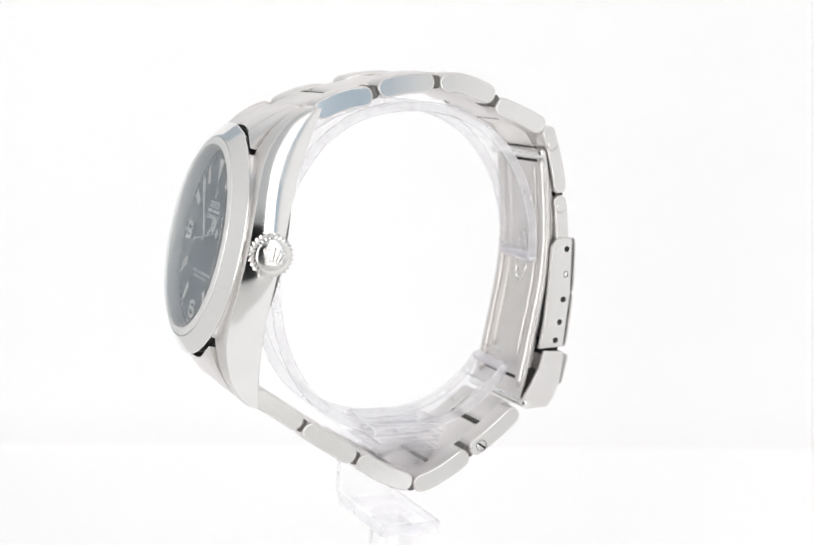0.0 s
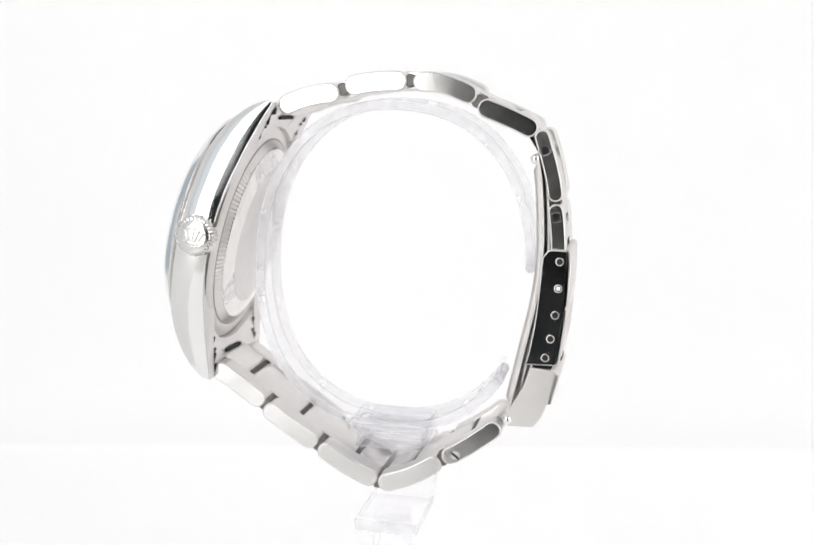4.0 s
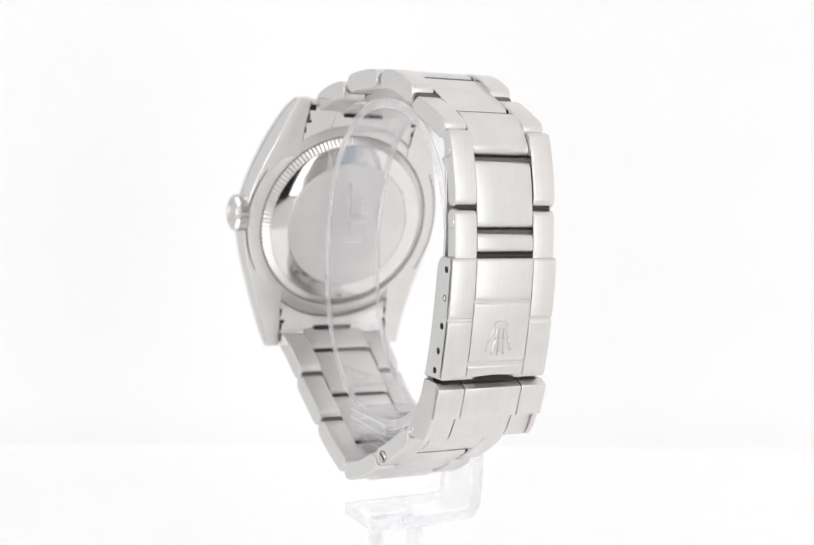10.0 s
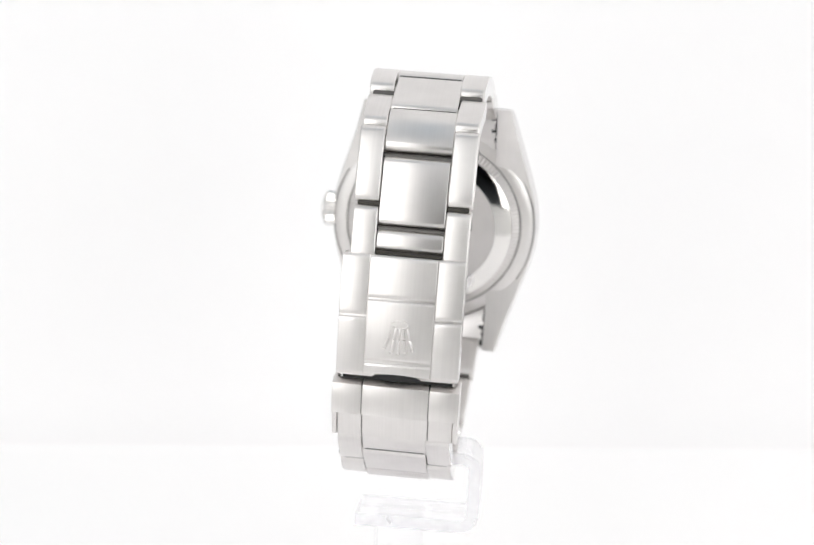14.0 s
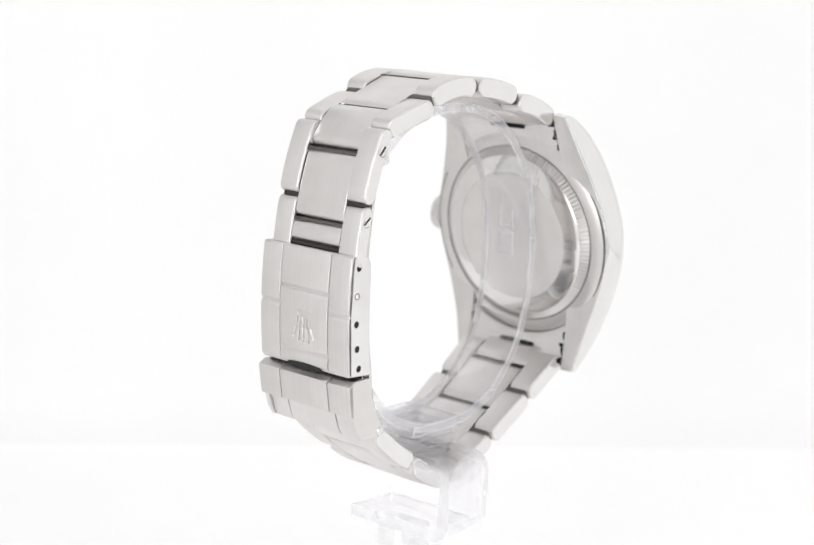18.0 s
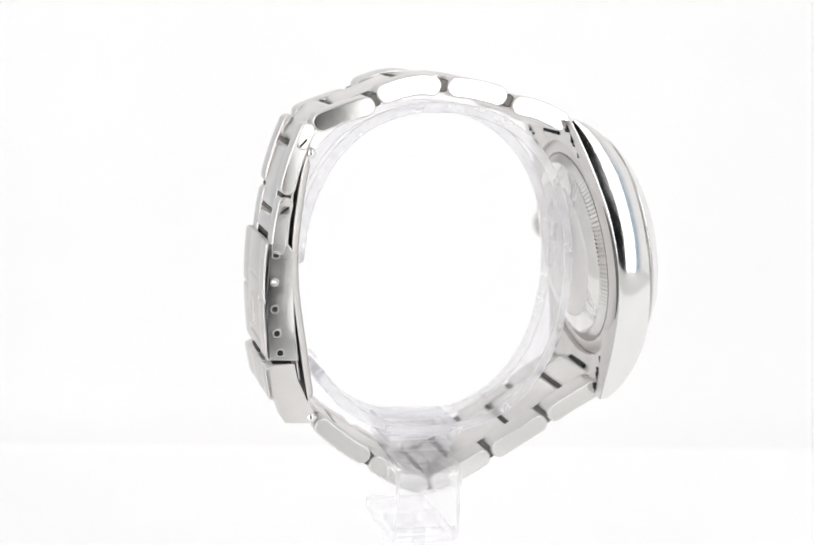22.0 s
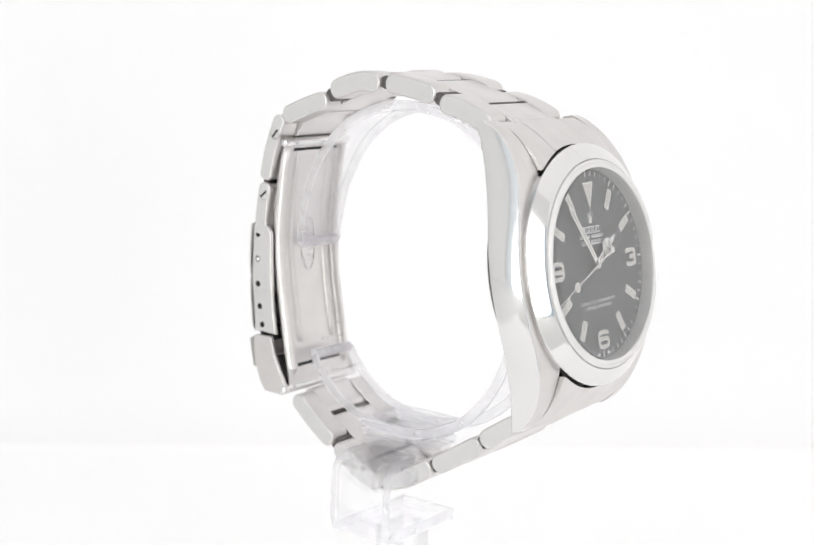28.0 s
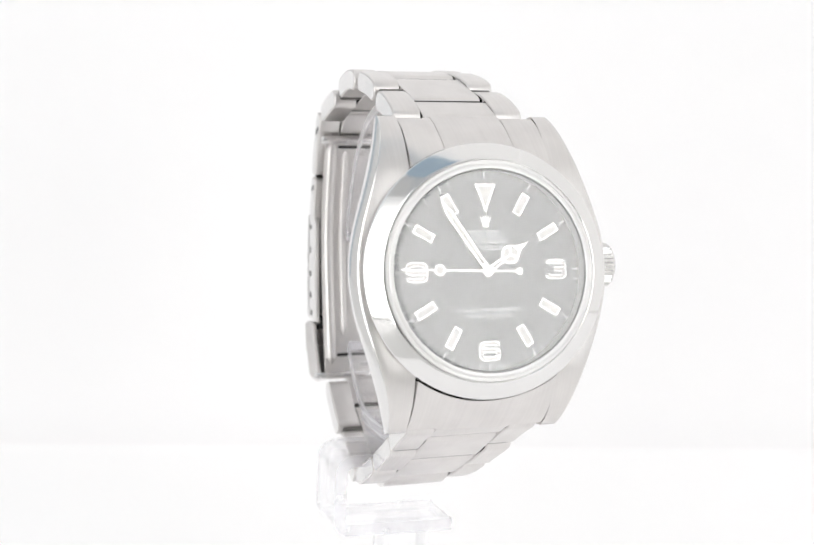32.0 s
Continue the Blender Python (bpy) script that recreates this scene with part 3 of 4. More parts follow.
def build_pointers(root):
    """Each hand lies along its own y axis, over the dial's middle, in its own space."""
    def hand(name, label, plates, n0, n1, turn_name):
        bm = bmesh.new()
        for pts in plates:
            prism(bm, pts, n0, n1)
        ob = part(name, bm, white_gold, root, label)
        POINTERS[turn_name] = ob
        return ob

    def fill(parent, pts, n0, n1):
        return part("hand_fill", prism(bmesh.new(), pts, n0, n1), lume, parent)

    h = hand("hour_hand", "silver hour hand with a round luminous disc", [[(-0.42, -0.3), (0.42, -0.3), (0.36, 3.0), (-0.36, 3.0)], disc_pts(0, 3.9, 1.3), [(-0.55, 5.0), (0.55, 5.0), (0, 7.0)], disc_pts(0, 0, 0.75, 24)], 0.4, 0.5, "hour")
    for k in range(3):
        # three luminous fields between the spokes of the disc
        b0, b1 = radians(-90 + 120 * k + 7), radians(-90 + 120 * k + 113)
        arc = [(1.06 * math.cos(b0 + (b1 - b0) * i / 10), 3.9 + 1.06 * math.sin(b0 + (b1 - b0) * i / 10)) for i in range(11)]
        mid = (b0 + b1) / 2
        fill(h, arc + [(0.16 * math.cos(mid), 3.9 + 0.16 * math.sin(mid))], 0.48, 0.52)
    fill(h, [(-0.2, 0.9), (0.2, 0.9), (0.18, 2.5), (-0.18, 2.5)], 0.48, 0.52)
    h = hand("minute_hand", "silver baton minute hand with luminous fill", [[(-0.42, -0.3), (0.42, -0.3), (0.5, 9.5), (0, 11.3), (-0.5, 9.5)], disc_pts(0, 0, 0.7, 24)], 0.6, 0.7, "minute")
    fill(h, [(-0.2, 1.2), (0.2, 1.2), (0.28, 9.4), (0, 10.4), (-0.28, 9.4)], 0.68, 0.72)
    h = hand("second_hand", "thin silver seconds hand with a luminous dot", [[(-0.1, -4.3), (0.1, -4.3), (0.08, 12.2), (-0.08, 12.2)], disc_pts(0, -4.3, 0.5, 24), disc_pts(0, 6.9, 0.75, 24), disc_pts(0, 0, 0.45, 24)], 0.8, 0.88, "second")
    fill(h, disc_pts(0, 6.9, 0.55, 24), 0.87, 0.9)


def hand_pose(degrees):
    """Pose of a hand in the watch's space: its z axis along the dial's normal."""
    m = Matrix((AX_U, AX_V, AX_N)).transposed().to_4x4()
    return Matrix.Translation((DIAL_C + AX_N * DIAL_N) * MM) @ m @ pose(0, 0, 0, 0, 0, -degrees)


# ---------------------------------------------------------------- bracelet
UP = [((20.0, 22.4), (15.5, 24.3), (11.0, 25.2), 3.0, 9.4), ((10.2, 26.0), (5.7, 26.95), (1.0, 27.4), 3.05, 8.95),
      ((0.1, 27.4), (-4.3, 27.2), (-9.4, 25.5), 3.05, 8.62), ((-9.7, 24.4), (-14.2, 22.85), (-18.6, 21.0), 2.9, 8.42),
      ((-19.0, 21.3), (-20.95, 15.75), (-22.1, 10.9), 2.3, 8.3), ((-21.9, 10.6), (-22.5, 7.0), (-23.0, 2.0), 2.3, 8.2)]
LOW = [((28.5, -17.8), (24.6, -20.2), (20.5, -23.0), 2.9, 9.5), ((20.3, -23.3), (16.2, -26.0), (11.9, -28.7), 2.9, 9.2),
       ((11.5, -28.8), (6.9, -31.5), (2.3, -33.5), 2.9, 8.9), ((2.0, -33.9), (-2.7, -32.2), (-7.3, -29.5), 2.9, 8.65),
       ((-7.6, -29.2), (-11.6, -26.6), (-15.9, -23.2), 2.8, 8.4)]


def centre_half(hw):
    return hw * 0.565


def build_bracelet(root):
    def drift(x, z):
        """The lower half hangs a little to one side, the upper end by the clasp to the other."""
        if z < -17:
            return 0.7 * max(0, min(1, (-z - 17) / 12))
        return -0.45 * max(0, min(1, -x / 17)) if z > 3 else 0.0

    def shift(ob_bm, x, z):
        for v in ob_bm.verts:
            v.co.y += drift(x, z)
        return ob_bm

    def outer(spec, toward_clasp=True):
        p0, pm, p1, th, hw = spec
        ch = centre_half(hw)
        o = capsule(p0, pm, p1, th)
        chord = Vector(p1) - Vector(p0)
        mid = (Vector(p0) + Vector(p1)) / 2
        step = -0.21 if hw > 8.3 else -0.04

        def widen(p):
            return 1 + step / hw * (p - mid).dot(chord) / chord.length_squared * (1 if toward_clasp else -1) * 2

        for s in (1, -1):
            bm = bmesh.new()
            y0, y1 = sorted((s * (ch + 0.08), s * hw))
            slab(bm, o, y0, y1, 0.26, widen=widen)
            shift(bm, *pm)
            part("outer_link", bm, [brushed, polished_soft], root)

    def centre(a, m, b, th, hw, lift=0.12):
        bm = bmesh.new()
        ch = centre_half(hw)
        a, m, b = Vector(a), Vector(m), Vector(b)
        d = (b - a).normalized()
        o = capsule(a + d * 0.13, m, b - d * 0.13, th * 0.87, blunt=0.85)
        slab(bm, o, -ch, ch, 0.16)
        shift(bm, m.x, m.y)
        part("centre_link", bm, [brushed_centre, polished], root)

    for s in UP + LOW:
        outer(s)
    # middle pieces bridge the joints of the outer ones
    for row in (UP[:4], LOW):
        for s, t in zip(row, row[1:]):
            joint = (Vector(s[2]) + Vector(t[0])) / 2
            far = (Vector(s[1]) + Vector(t[1])) / 2
            bulge = joint + (joint - far) * 0.25
            centre(s[1], bulge, t[1], min(s[3], t[3]), (s[4] + t[4]) / 2)
    # first half pieces beside the case
    for row in (UP, LOW):
        s = row[0]
        p0, pm = Vector(s[0]), Vector(s[1])
        d = (pm - p0).normalized()
        centre(p0 - d * 1.2, p0 + d * 1.6, pm, s[3], s[4] + 0.2)
    # pieces by the clasp, with open gaps
    centre(UP[3][1], Vector((-16.9, 21.9)), Vector((-20.05, 17.9)), 2.7, 8.4)
    centre((-20.22, 17.3), (-21.4, 13.0), (-22.4, 7.8), 2.3, 8.25)
    centre((-22.5, 7.4), (-22.8, 5.7), (-23.0, 4.3), 2.2, 8.2)
    s = LOW[-1]
    centre(s[1], (-14.2, -24.9), (-16.2, -22.6), 2.6, 8.3)
    # spring-bar and joint rods seen in the gaps, coloured dark for the shade there
    def rod(p, w, r, mat):
        bm = bmesh.new()
        tube(bm, (p[0], -w, p[1]), (p[0], w, p[1]), r, 14)
        part("joint_rod", shift(bm, *p), mat, root)

    rod((-19.8, 17.2), 7.6, 0.6, dark_joint)
    rod((-22.1, 7.3), 7.6, 0.6, dark_joint)
    rod((-22.75, 3.9), 7.6, 0.8, joint_shade)
    for row in (UP, LOW):
        for a, b in zip(row, row[1:]):
            if a is UP[3]:
                continue
            open_joint = a is UP[4]
            rod((Vector(a[2]) + Vector(b[0])) / 2, min(a[4], b[4]) - 0.45, 0.7 if open_joint else 1.0, joint_shade if open_joint else dark_joint)
    for q in UP[:4] + LOW:
        rod(q[1], centre_half(q[4]) - 0.15, 0.95, joint_shade)


def screw(root, x, y, z, side, r=0.85, slot=None):
    """A flush screw head on a link's flank."""
    bm = bmesh.new()
    tube(bm, (x, y - side * 0.3, z), (x, y + side * 0.05, z), r, 24)
    ob = part("screw", bm, polished, root)
    bm = bmesh.new()
    ring = [(r + 0.02, 0.012), (r + 0.14, 0.02), (r + 0.16, -0.05)]
    revolve(bm, ring, 24, lambda a, b, n: Vector((x + a, y + side * n, z + b)))
    part("screw_rim", bm, recess_shade, ob)
    if slot is not None:
        bm = bmesh.new()
        ca, sa = math.cos(radians(slot)), math.sin(radians(slot))
        box(bm, -r * 0.92, r * 0.92, -0.02, 0.02, -0.16, 0.16)
        for v in bm.verts:
            a, b, n = v.co.x, v.co.z, v.co.y
            v.co = Vector((x + ca * a - sa * b, y + side * (0.06 + n), z + sa * a + ca * b))
        part("screw_slot", bm, hole_shade, ob)


COVER_OUT = [(3.9, -24.75), (0.5, -24.95), (-3.0, -24.95), (-8.0, -24.7), (-13.4, -24.1)]
COVER_IN = [(2.6, -20.6), (-2.6, -20.4), (-8.1, -20.0), (-13.6, -19.2)]
COVER_HW = 8.6


def build_clasp(root):
    zt, zb = 3.9, -13.4
    n = 14
    outer = [(smooth_table([(-a, b) for a, b in COVER_OUT], -(zt + (zb - zt) * i / n)), zt + (zb - zt) * i / n) for i in range(n + 1)]
    inner = [(smooth_table([(-a, b) for a, b in COVER_IN], -(2.6 + (-13.6 - 2.6) * i / n)), 2.6 + (-13.6 - 2.6) * i / n) for i in range(n + 1)]
    corner = [(-21.0, 3.2), (-21.3, 3.65), (-21.9, 3.9)]
    outline = [Vector((x + 0.3, z)) for x, z in outer] + [Vector(p) for p in reversed(inner)] + [Vector(p) for p in corner]
    # cover: two flanks and the sheet between them
    bm = bmesh.new()
    for s in (1, -1):
        y0, y1 = sorted((s * (COVER_HW - 0.75), s * COVER_HW))
        slab(bm, outline, y0, y1, 0.18)
    sheet = [Vector((x + 0.25, z)) for x, z in outer] + [Vector((x + 0.85, z)) for x, z in reversed(outer)]
    slab(bm, sheet, -COVER_HW + 0.5, COVER_HW - 0.5, 0.05, side=2)
    cover = part("clasp_cover", bm, [brushed, polished, satin], root, "folded steel clasp cover with adjustment holes")

    # pressed panels on the cover
    def panel(y0, y1, a, b):
        top = []
        marks = [0, 0.12, 0.28, 0.5, 0.8]
        span = (zt - zb) * (b - a)
        marks += [0.8 + (span - 1.6) * i / 6 for i in range(1, 6)] + [span - q for q in reversed(marks)]
        for q in marks:
            z = zt - (zt - zb) * a - q
            x = smooth_table([(-p, q) for p, q in COVER_OUT], -z)
            edge = min(q, span - q)
            roll = 0.28 * max(0, 1 - edge / 0.45) ** 2
            top.append((x + roll, z))
        o = [Vector(p) for p in top] + [Vector((x + 0.45, z)) for x, z in reversed(top)]
        bm = bmesh.new()
        slab(bm, o, y0, y1, 0.12)
        part("clasp_panel", bm, [brushed, brushed], cover)

    c, e = 4.72, COVER_HW
    panel(-c + 0.07, c - 0.07, 0.0, 0.342)
    panel(-c + 0.07, c - 0.07, 0.354, 0.862)
    panel(-c + 0.07, c - 0.07, 0.878, 0.99)
    for s in (1, -1):
        y0, y1 = sorted((s * (c + 0.07), s * e))
        panel(y0, y1, 0.0, 0.491)
        panel(y0, y1, 0.503, 0.99)
    # plain raised fan on the middle panel
    def face_x(z):
        return smooth_table([(-p, q) for p, q in COVER_OUT], -z)
    bm = bmesh.new()
    ring = [(1.2 * math.cos(2 * math.pi * i / 20), -5.55 + 0.55 * math.sin(2 * math.pi * i / 20)) for i in range(20)]
    for (y0, z0), (y1, z1) in zip(ring, ring[1:] + ring[:1]):
        tube(bm, (face_x(z0) - 0.02, y0, z0), (face_x(z1) - 0.02, y1, z1), 0.17, 8, 0.1)
    for k in range(-2, 3):
        z1 = -9.5 + 0.16 * k * k
        for y0, z0, y1, z2, r in ((0.56 * k, -6.0, 0.72 * k, -7.6, 0.2), (0.72 * k, -7.6, 0.98 * k, z1, 0.25)):
            tube(bm, (face_x(z0) - 0.02, y0, z0), (face_x(z2) - 0.02, y1, z2), r, 8, 0.15)
        bmesh.ops.create_icosphere(bm, subdivisions=2, radius=0.3, matrix=Matrix.Translation((face_x(z1) + 0.03, 0.98 * k, z1 - 0.2)))
    part("clasp_relief", bm, brushed, cover, "plain raised fan relief on the clasp")
    # adjustment holes, uncut: black discs carry the shade inside them
    HOLES = [(-23.2, 2.2), (-23.25, -1.8), (-23.05, -5.8), (-22.6, -9.4), (-22.0, -12.3)]
    for s in (1, -1):
        for k, (x, z) in enumerate(HOLES):
            y = s * COVER_HW
            bm = bmesh.new()
            revolve(bm, [(0.0, 0.012), (0.48, 0.012), (0.5, -0.1)], 20, lambda a, b, q: Vector((x + a, y + s * q, z + b)))
            part("hole", bm, hole_shade, cover)
            if k == 1:
                bm = bmesh.new()
                revolve(bm, [(0.0, 0.16), (0.2, 0.13), (0.36, 0.03), (0.36, -0.05)], 20, lambda a, b, q: Vector((x + a, y + s * q, z + b)))
                part("spring_pin", bm, polished, cover)
            bm = bmesh.new()
            revolve(bm, [(0.47, 0.0), (0.5, 0.03), (0.56, 0.03), (0.63, 0.01), (0.64, -0.05)], 20, lambda a, b, q: Vector((x + a, y + s * q, z + b)))
            part("hole_rim", bm, satin, cover)
    # black filler under the cover's end, painted shade of the hollow
    bm = bmesh.new()
    slab(bm, [Vector(p) for p in ((-23.3, -13.1), (-20.4, -12.6), (-20.0, -14.6), (-22.6, -15.4))], -7.7, 7.7, 0.05)
    part("clasp_hollow", bm, hole_shade, cover)
    # flip lock
    lip = [(-23.0, -14.0), (-24.2, -14.7), (-24.28, -15.0), (-23.38, -19.2), (-22.8, -19.3), (-23.35, -15.1)]
    bm = bmesh.new()
    slab(bm, [Vector(p) for p in ((-24.1, -15.3), (-23.3, -19.0), (-22.9, -19.1), (-23.4, -15.3))], -8.7, 8.7, 0.02)
    lock = part("flip_lock", bm, [recess_shade, satin], root, "fold-over steel safety catch of the clasp")
    for y0, y1 in ((-9.0, -4.82), (-4.66, 4.66), (4.82, 9.0)):
        bm = bmesh.new()
        slab(bm, [Vector(p) for p in lip], y0, y1, 0.08)
        part("lock_lip", bm, [brushed, satin], lock)
    flank = [(-19.9, -13.9), (-22.9, -14.0), (-24.2, -14.9), (-23.4, -19.1), (-22.75, -19.3), (-22.0, -21.4), (-20.9, -22.9), (-17.1, -23.05), (-16.2, -22.2), (-17.8, -19.4), (-19.2, -16.5)]
    for s in (1, -1):
        y0, y1 = sorted((s * 8.3, s * 9.0))
        bm = bmesh.new()
        slab(bm, [Vector(p) for p in flank], y0, y1, 0.15)
        part("lock_flank", bm, [brushed, satin], lock)
    plate = [Vector(p) for p in ((-22.9, -18.2), (-22.45, -19.6), (-21.5, -22.0), (-20.75, -23.0), (-20.15, -22.6), (-21.0, -21.0), (-22.2, -18.2))]
    for y0, y1 in ((-8.25, -4.82), (-4.66, 4.66), (4.82, 8.25)):
        bm = bmesh.new()
        slab(bm, [p + Vector((0.3, 0)) for p in plate], y0, y1, 0.1)
        part("lock_plate", bm, [brushed, satin], lock)
    bm = bmesh.new()
    slab(bm, [p + Vector((0.6, 0.05)) for p in plate], -8.0, 8.0, 0.04)
    part("lock_backing", bm, [recess_shade, satin], lock)
    # thumb notch in the cover's lower edge: a black plate for its shade
    bm = bmesh.new()
    lens = [(3.4 * math.cos(2 * math.pi * i / 28), 0.5 * math.sin(2 * math.pi * i / 28)) for i in range(28)]
    lo = [bm.verts.new((-24.0, y, -13.35 + z)) for y, z in lens]
    hi = [bm.verts.new((face_x(-13.35 + z) - 0.02, y, -13.35 + z)) for y, z in lens]
    bm.faces.new(lo)
    bm.faces.new(hi)
    for i in range(28):
        bm.faces.new((lo[i], lo[(i + 1) % 28], hi[(i + 1) % 28], hi[i]))
    part("thumb_notch", bm, hole_shade, cover)
    # folding blade inside
    path = [(17.2, -18.6), (14.0, -19.3), (3.8, -20.2), (-3.0, -19.9), (-13.0, -18.2), (-21.8, -16.6)]
    k = 24
    line = [(smooth_table([(-a, b) for a, b in path], -(17.2 + (-21.8 - 17.2) * i / k)), 17.2 + (-21.8 - 17.2) * i / k) for i in range(k + 1)]
    bm = bmesh.new()
    slab(bm, [Vector(p) for p in line] + [Vector((x - 0.5, z)) for x, z in reversed(line)], -7.6, 7.6, 0.1)
    blade = part("clasp_blade", bm, [satin, satin], root, "curved inner folding blade of the clasp")
    def blade_x(z):
        return smooth_table([(-p, q) for p, q in path], -z)

    def rail(name, y, half, z0, z1, h, mat, lab=""):
        """A long half-round bar with rounded ends along the blade's inner face."""
        bm, k, rings = bmesh.new(), 30, []
        for i in range(k + 1):
            z = z0 + (z1 - z0) * i / k
            e = min(i, k - i) * abs(z1 - z0) / k / half
            g = math.sqrt(max(0.02, 1 - max(0, 1 - e) ** 2))
            rings.append([bm.verts.new((blade_x(z) - 0.1 + (h + 0.1) * g * math.sin(math.pi * j / 8), y - half * g * math.cos(math.pi * j / 8), z)) for j in range(9)])
        for p, q in zip(rings, rings[1:]):
            for j in range(8):
                bm.faces.new((p[j], p[j + 1], q[j + 1], q[j]))
        bm.faces.new(rings[0])
        bm.faces.new(rings[-1])
        return part(name, bm, mat, blade, lab)

    for w in (1, -1):
        rail("outer_rail", w * 6.5, 0.95, 16.4, -20.2, 0.75, satin, "rounded outer rail of the clasp blade")
        rail("inner_rail", w * 4.1, 0.6, 15.2, -15.6, 0.5, satin, "narrow inner rail of the clasp blade")
    # worn stamp in the middle: an uneven raised patch with a rim
    random.seed(7)
    ring = [(1.7 * math.cos(radians(20 * i)), 0.2 + 4.3 * math.sin(radians(20 * i))) for i in range(18)]
    bm = bmesh.new()
    for (y0, z0), (y1, z1) in zip(ring, ring[1:] + ring[:1]):
        tube(bm, (blade_x(z0) + 0.02, y0, z0), (blade_x(z1) + 0.02, y1, z1), 0.14, 8, 0.08)
    part("blade_stamp", bm, polished_soft, blade, "small stamped oval patch on the clasp blade")
    for k in range(16):
        cz = 3.6 - 0.45 * k
        bm = bmesh.new()
        y = random.uniform(-0.9, 0.9)
        tube(bm, (blade_x(cz) + 0.02, y - random.uniform(0.2, 0.6), cz - random.uniform(-0.3, 0.3)), (blade_x(cz) + 0.02, y + random.uniform(0.2, 0.6), cz + random.uniform(-0.3, 0.3)), random.uniform(0.13, 0.22), 8, 0.12)
        part("stamp_mark", bm, polished_soft, blade)
    for z in (15.9, -18.8):
        bm = bmesh.new()
        box(bm, blade_x(z) - 0.4, blade_x(z) + 0.03, -5.4, 5.4, z - 0.35, z + 0.35)
        part("hinge_slot", bm, hole_shade, blade)
    bm = bmesh.new()
    slab(bm, [Vector((x - 0.95, z)) for x, z in line[2:-3]] + [Vector((x - 1.35, z)) for x, z in reversed(line[2:-3])], -6.9, 6.9, 0.1)
    part("lower_blade", bm, [satin, satin], blade)
    for x, z, w in ((-18.55, 17.0, 8.1), (-17.0, -22.15, 9.4)):
        bm = bmesh.new()
        dy = -0.4 if z > 0 else 0.0
        tube(bm, (x, dy - w, z), (x, dy + w, z), 0.72, 20, 0.5)
        part("hinge_pin", bm, polished, root)

    # link screws: slotted heads on one flank, plain ends on the other
    screw(root, -19.95, -8.75, 18.4, -1, 0.8, 50)
    screw(root, -22.2, -8.65, 8.7, -1, 0.8, 40)
    screw(root, -19.95, 7.85, 18.4, 1, 0.75)
    screw(root, -22.2, 7.75, 8.7, 1, 0.75)
    screw(root, -9.5, 9.12, -28.35, 1, 0.8, 35)
    screw(root, -9.5, -7.72, -28.5, -1, 0.85)


def build_end_links(root):
    for s in (1, -1):
        for u0, u1, name in ((-9.9, -5.03, "end_link"), (-4.97, 4.97, "end_link"), (5.03, 9.9, "end_link")) if s > 0 else ((-9.9, 9.9, "end_link"),):
            bm = bmesh.new()
            cols, rows = (8, 8) if s > 0 else (24, 8)
            top, bot = [], []
            for i in range(cols + 1):
                u = u0 + (u1 - u0) * i / cols
                vi = math.sqrt((17.15 if s > 0 else 17.4)**2 - u * u)
                vo = 21.2 if abs(u) > 5 else 21.5
                rt, rb = [], []
                for j in range(rows + 1):
                    f = j / rows
                    v = vi + (vo - vi) * f
                    n = smooth_table([(13, -1.9), (16, -2.6), (18, -3.7), (20, -5.4), (21.5, -7.6)], v)
                    n += 1.25 * (1 - f) ** 2
                    if i in (0, cols):
                        n -= 0.12
                    rt.append(bm.verts.new(case_at(u, s * v, n)))
                    rb.append(bm.verts.new(case_at(max(-9.85, min(9.85, u)), s * v, min(n - 0.4, -7.35 - 2.2 * max(0, f - 0.1)))))
                top.append(rt)
                bot.append(rb)
            for g in (top, bot):
                for i in range(cols):
                    for j in range(rows):
                        bm.faces.new((g[i][j], g[i + 1][j], g[i + 1][j + 1], g[i][j + 1]))
            for i in range(cols):
                bm.faces.new((top[i][0], top[i + 1][0], bot[i + 1][0], bot[i][0]))
                bm.faces.new((top[i][-1], top[i + 1][-1], bot[i + 1][-1], bot[i][-1]))
            for j in range(rows):
                for i in (0, -1):
                    bm.faces.new((top[i][j], top[i][j + 1], bot[i][j + 1], bot[i][j]))
            el = part(name, bm, brushed, root)
            if abs(u0 + u1) < 1:
                bm = bmesh.new()
                box(bm, -3.4, 3.4, 18.6, 19.15, -8.45, -7.6)
                for v in bm.verts:
                    v.co = case_at(v.co.x, s * v.co.y, v.co.z)
                part("spring_bar_slot", bm, hole_shade, el)
            # stepped notch between the end piece and the lug: black boxes for its shade
            for w in [w for w in (1, -1) if w * (u1 if w > 0 else u0) > 9]:
                for a0, v0, v1 in ((9.7, 15.6, 17.4), (9.15, 17.4, 18.0), (9.7, 18.0, 19.7), (9.0, 19.7, 21.0)):
                    bm = bmesh.new()
                    low = -7.35 - 2.2 * max(0, ((v0 + v1) / 2 - 14.6) / 6.6 - 0.1)
                    box(bm, *sorted((w * a0, w * 9.97)), v0, v1, low - 0.12, low + 0.5)
                    for v in bm.verts:
                        v.co = case_at(v.co.x, s * v.co.y, v.co.z)
                    part("lug_notch", bm, hole_shade, el)


# ---------------------------------------------------------------- stand
STAND_X = 1.0


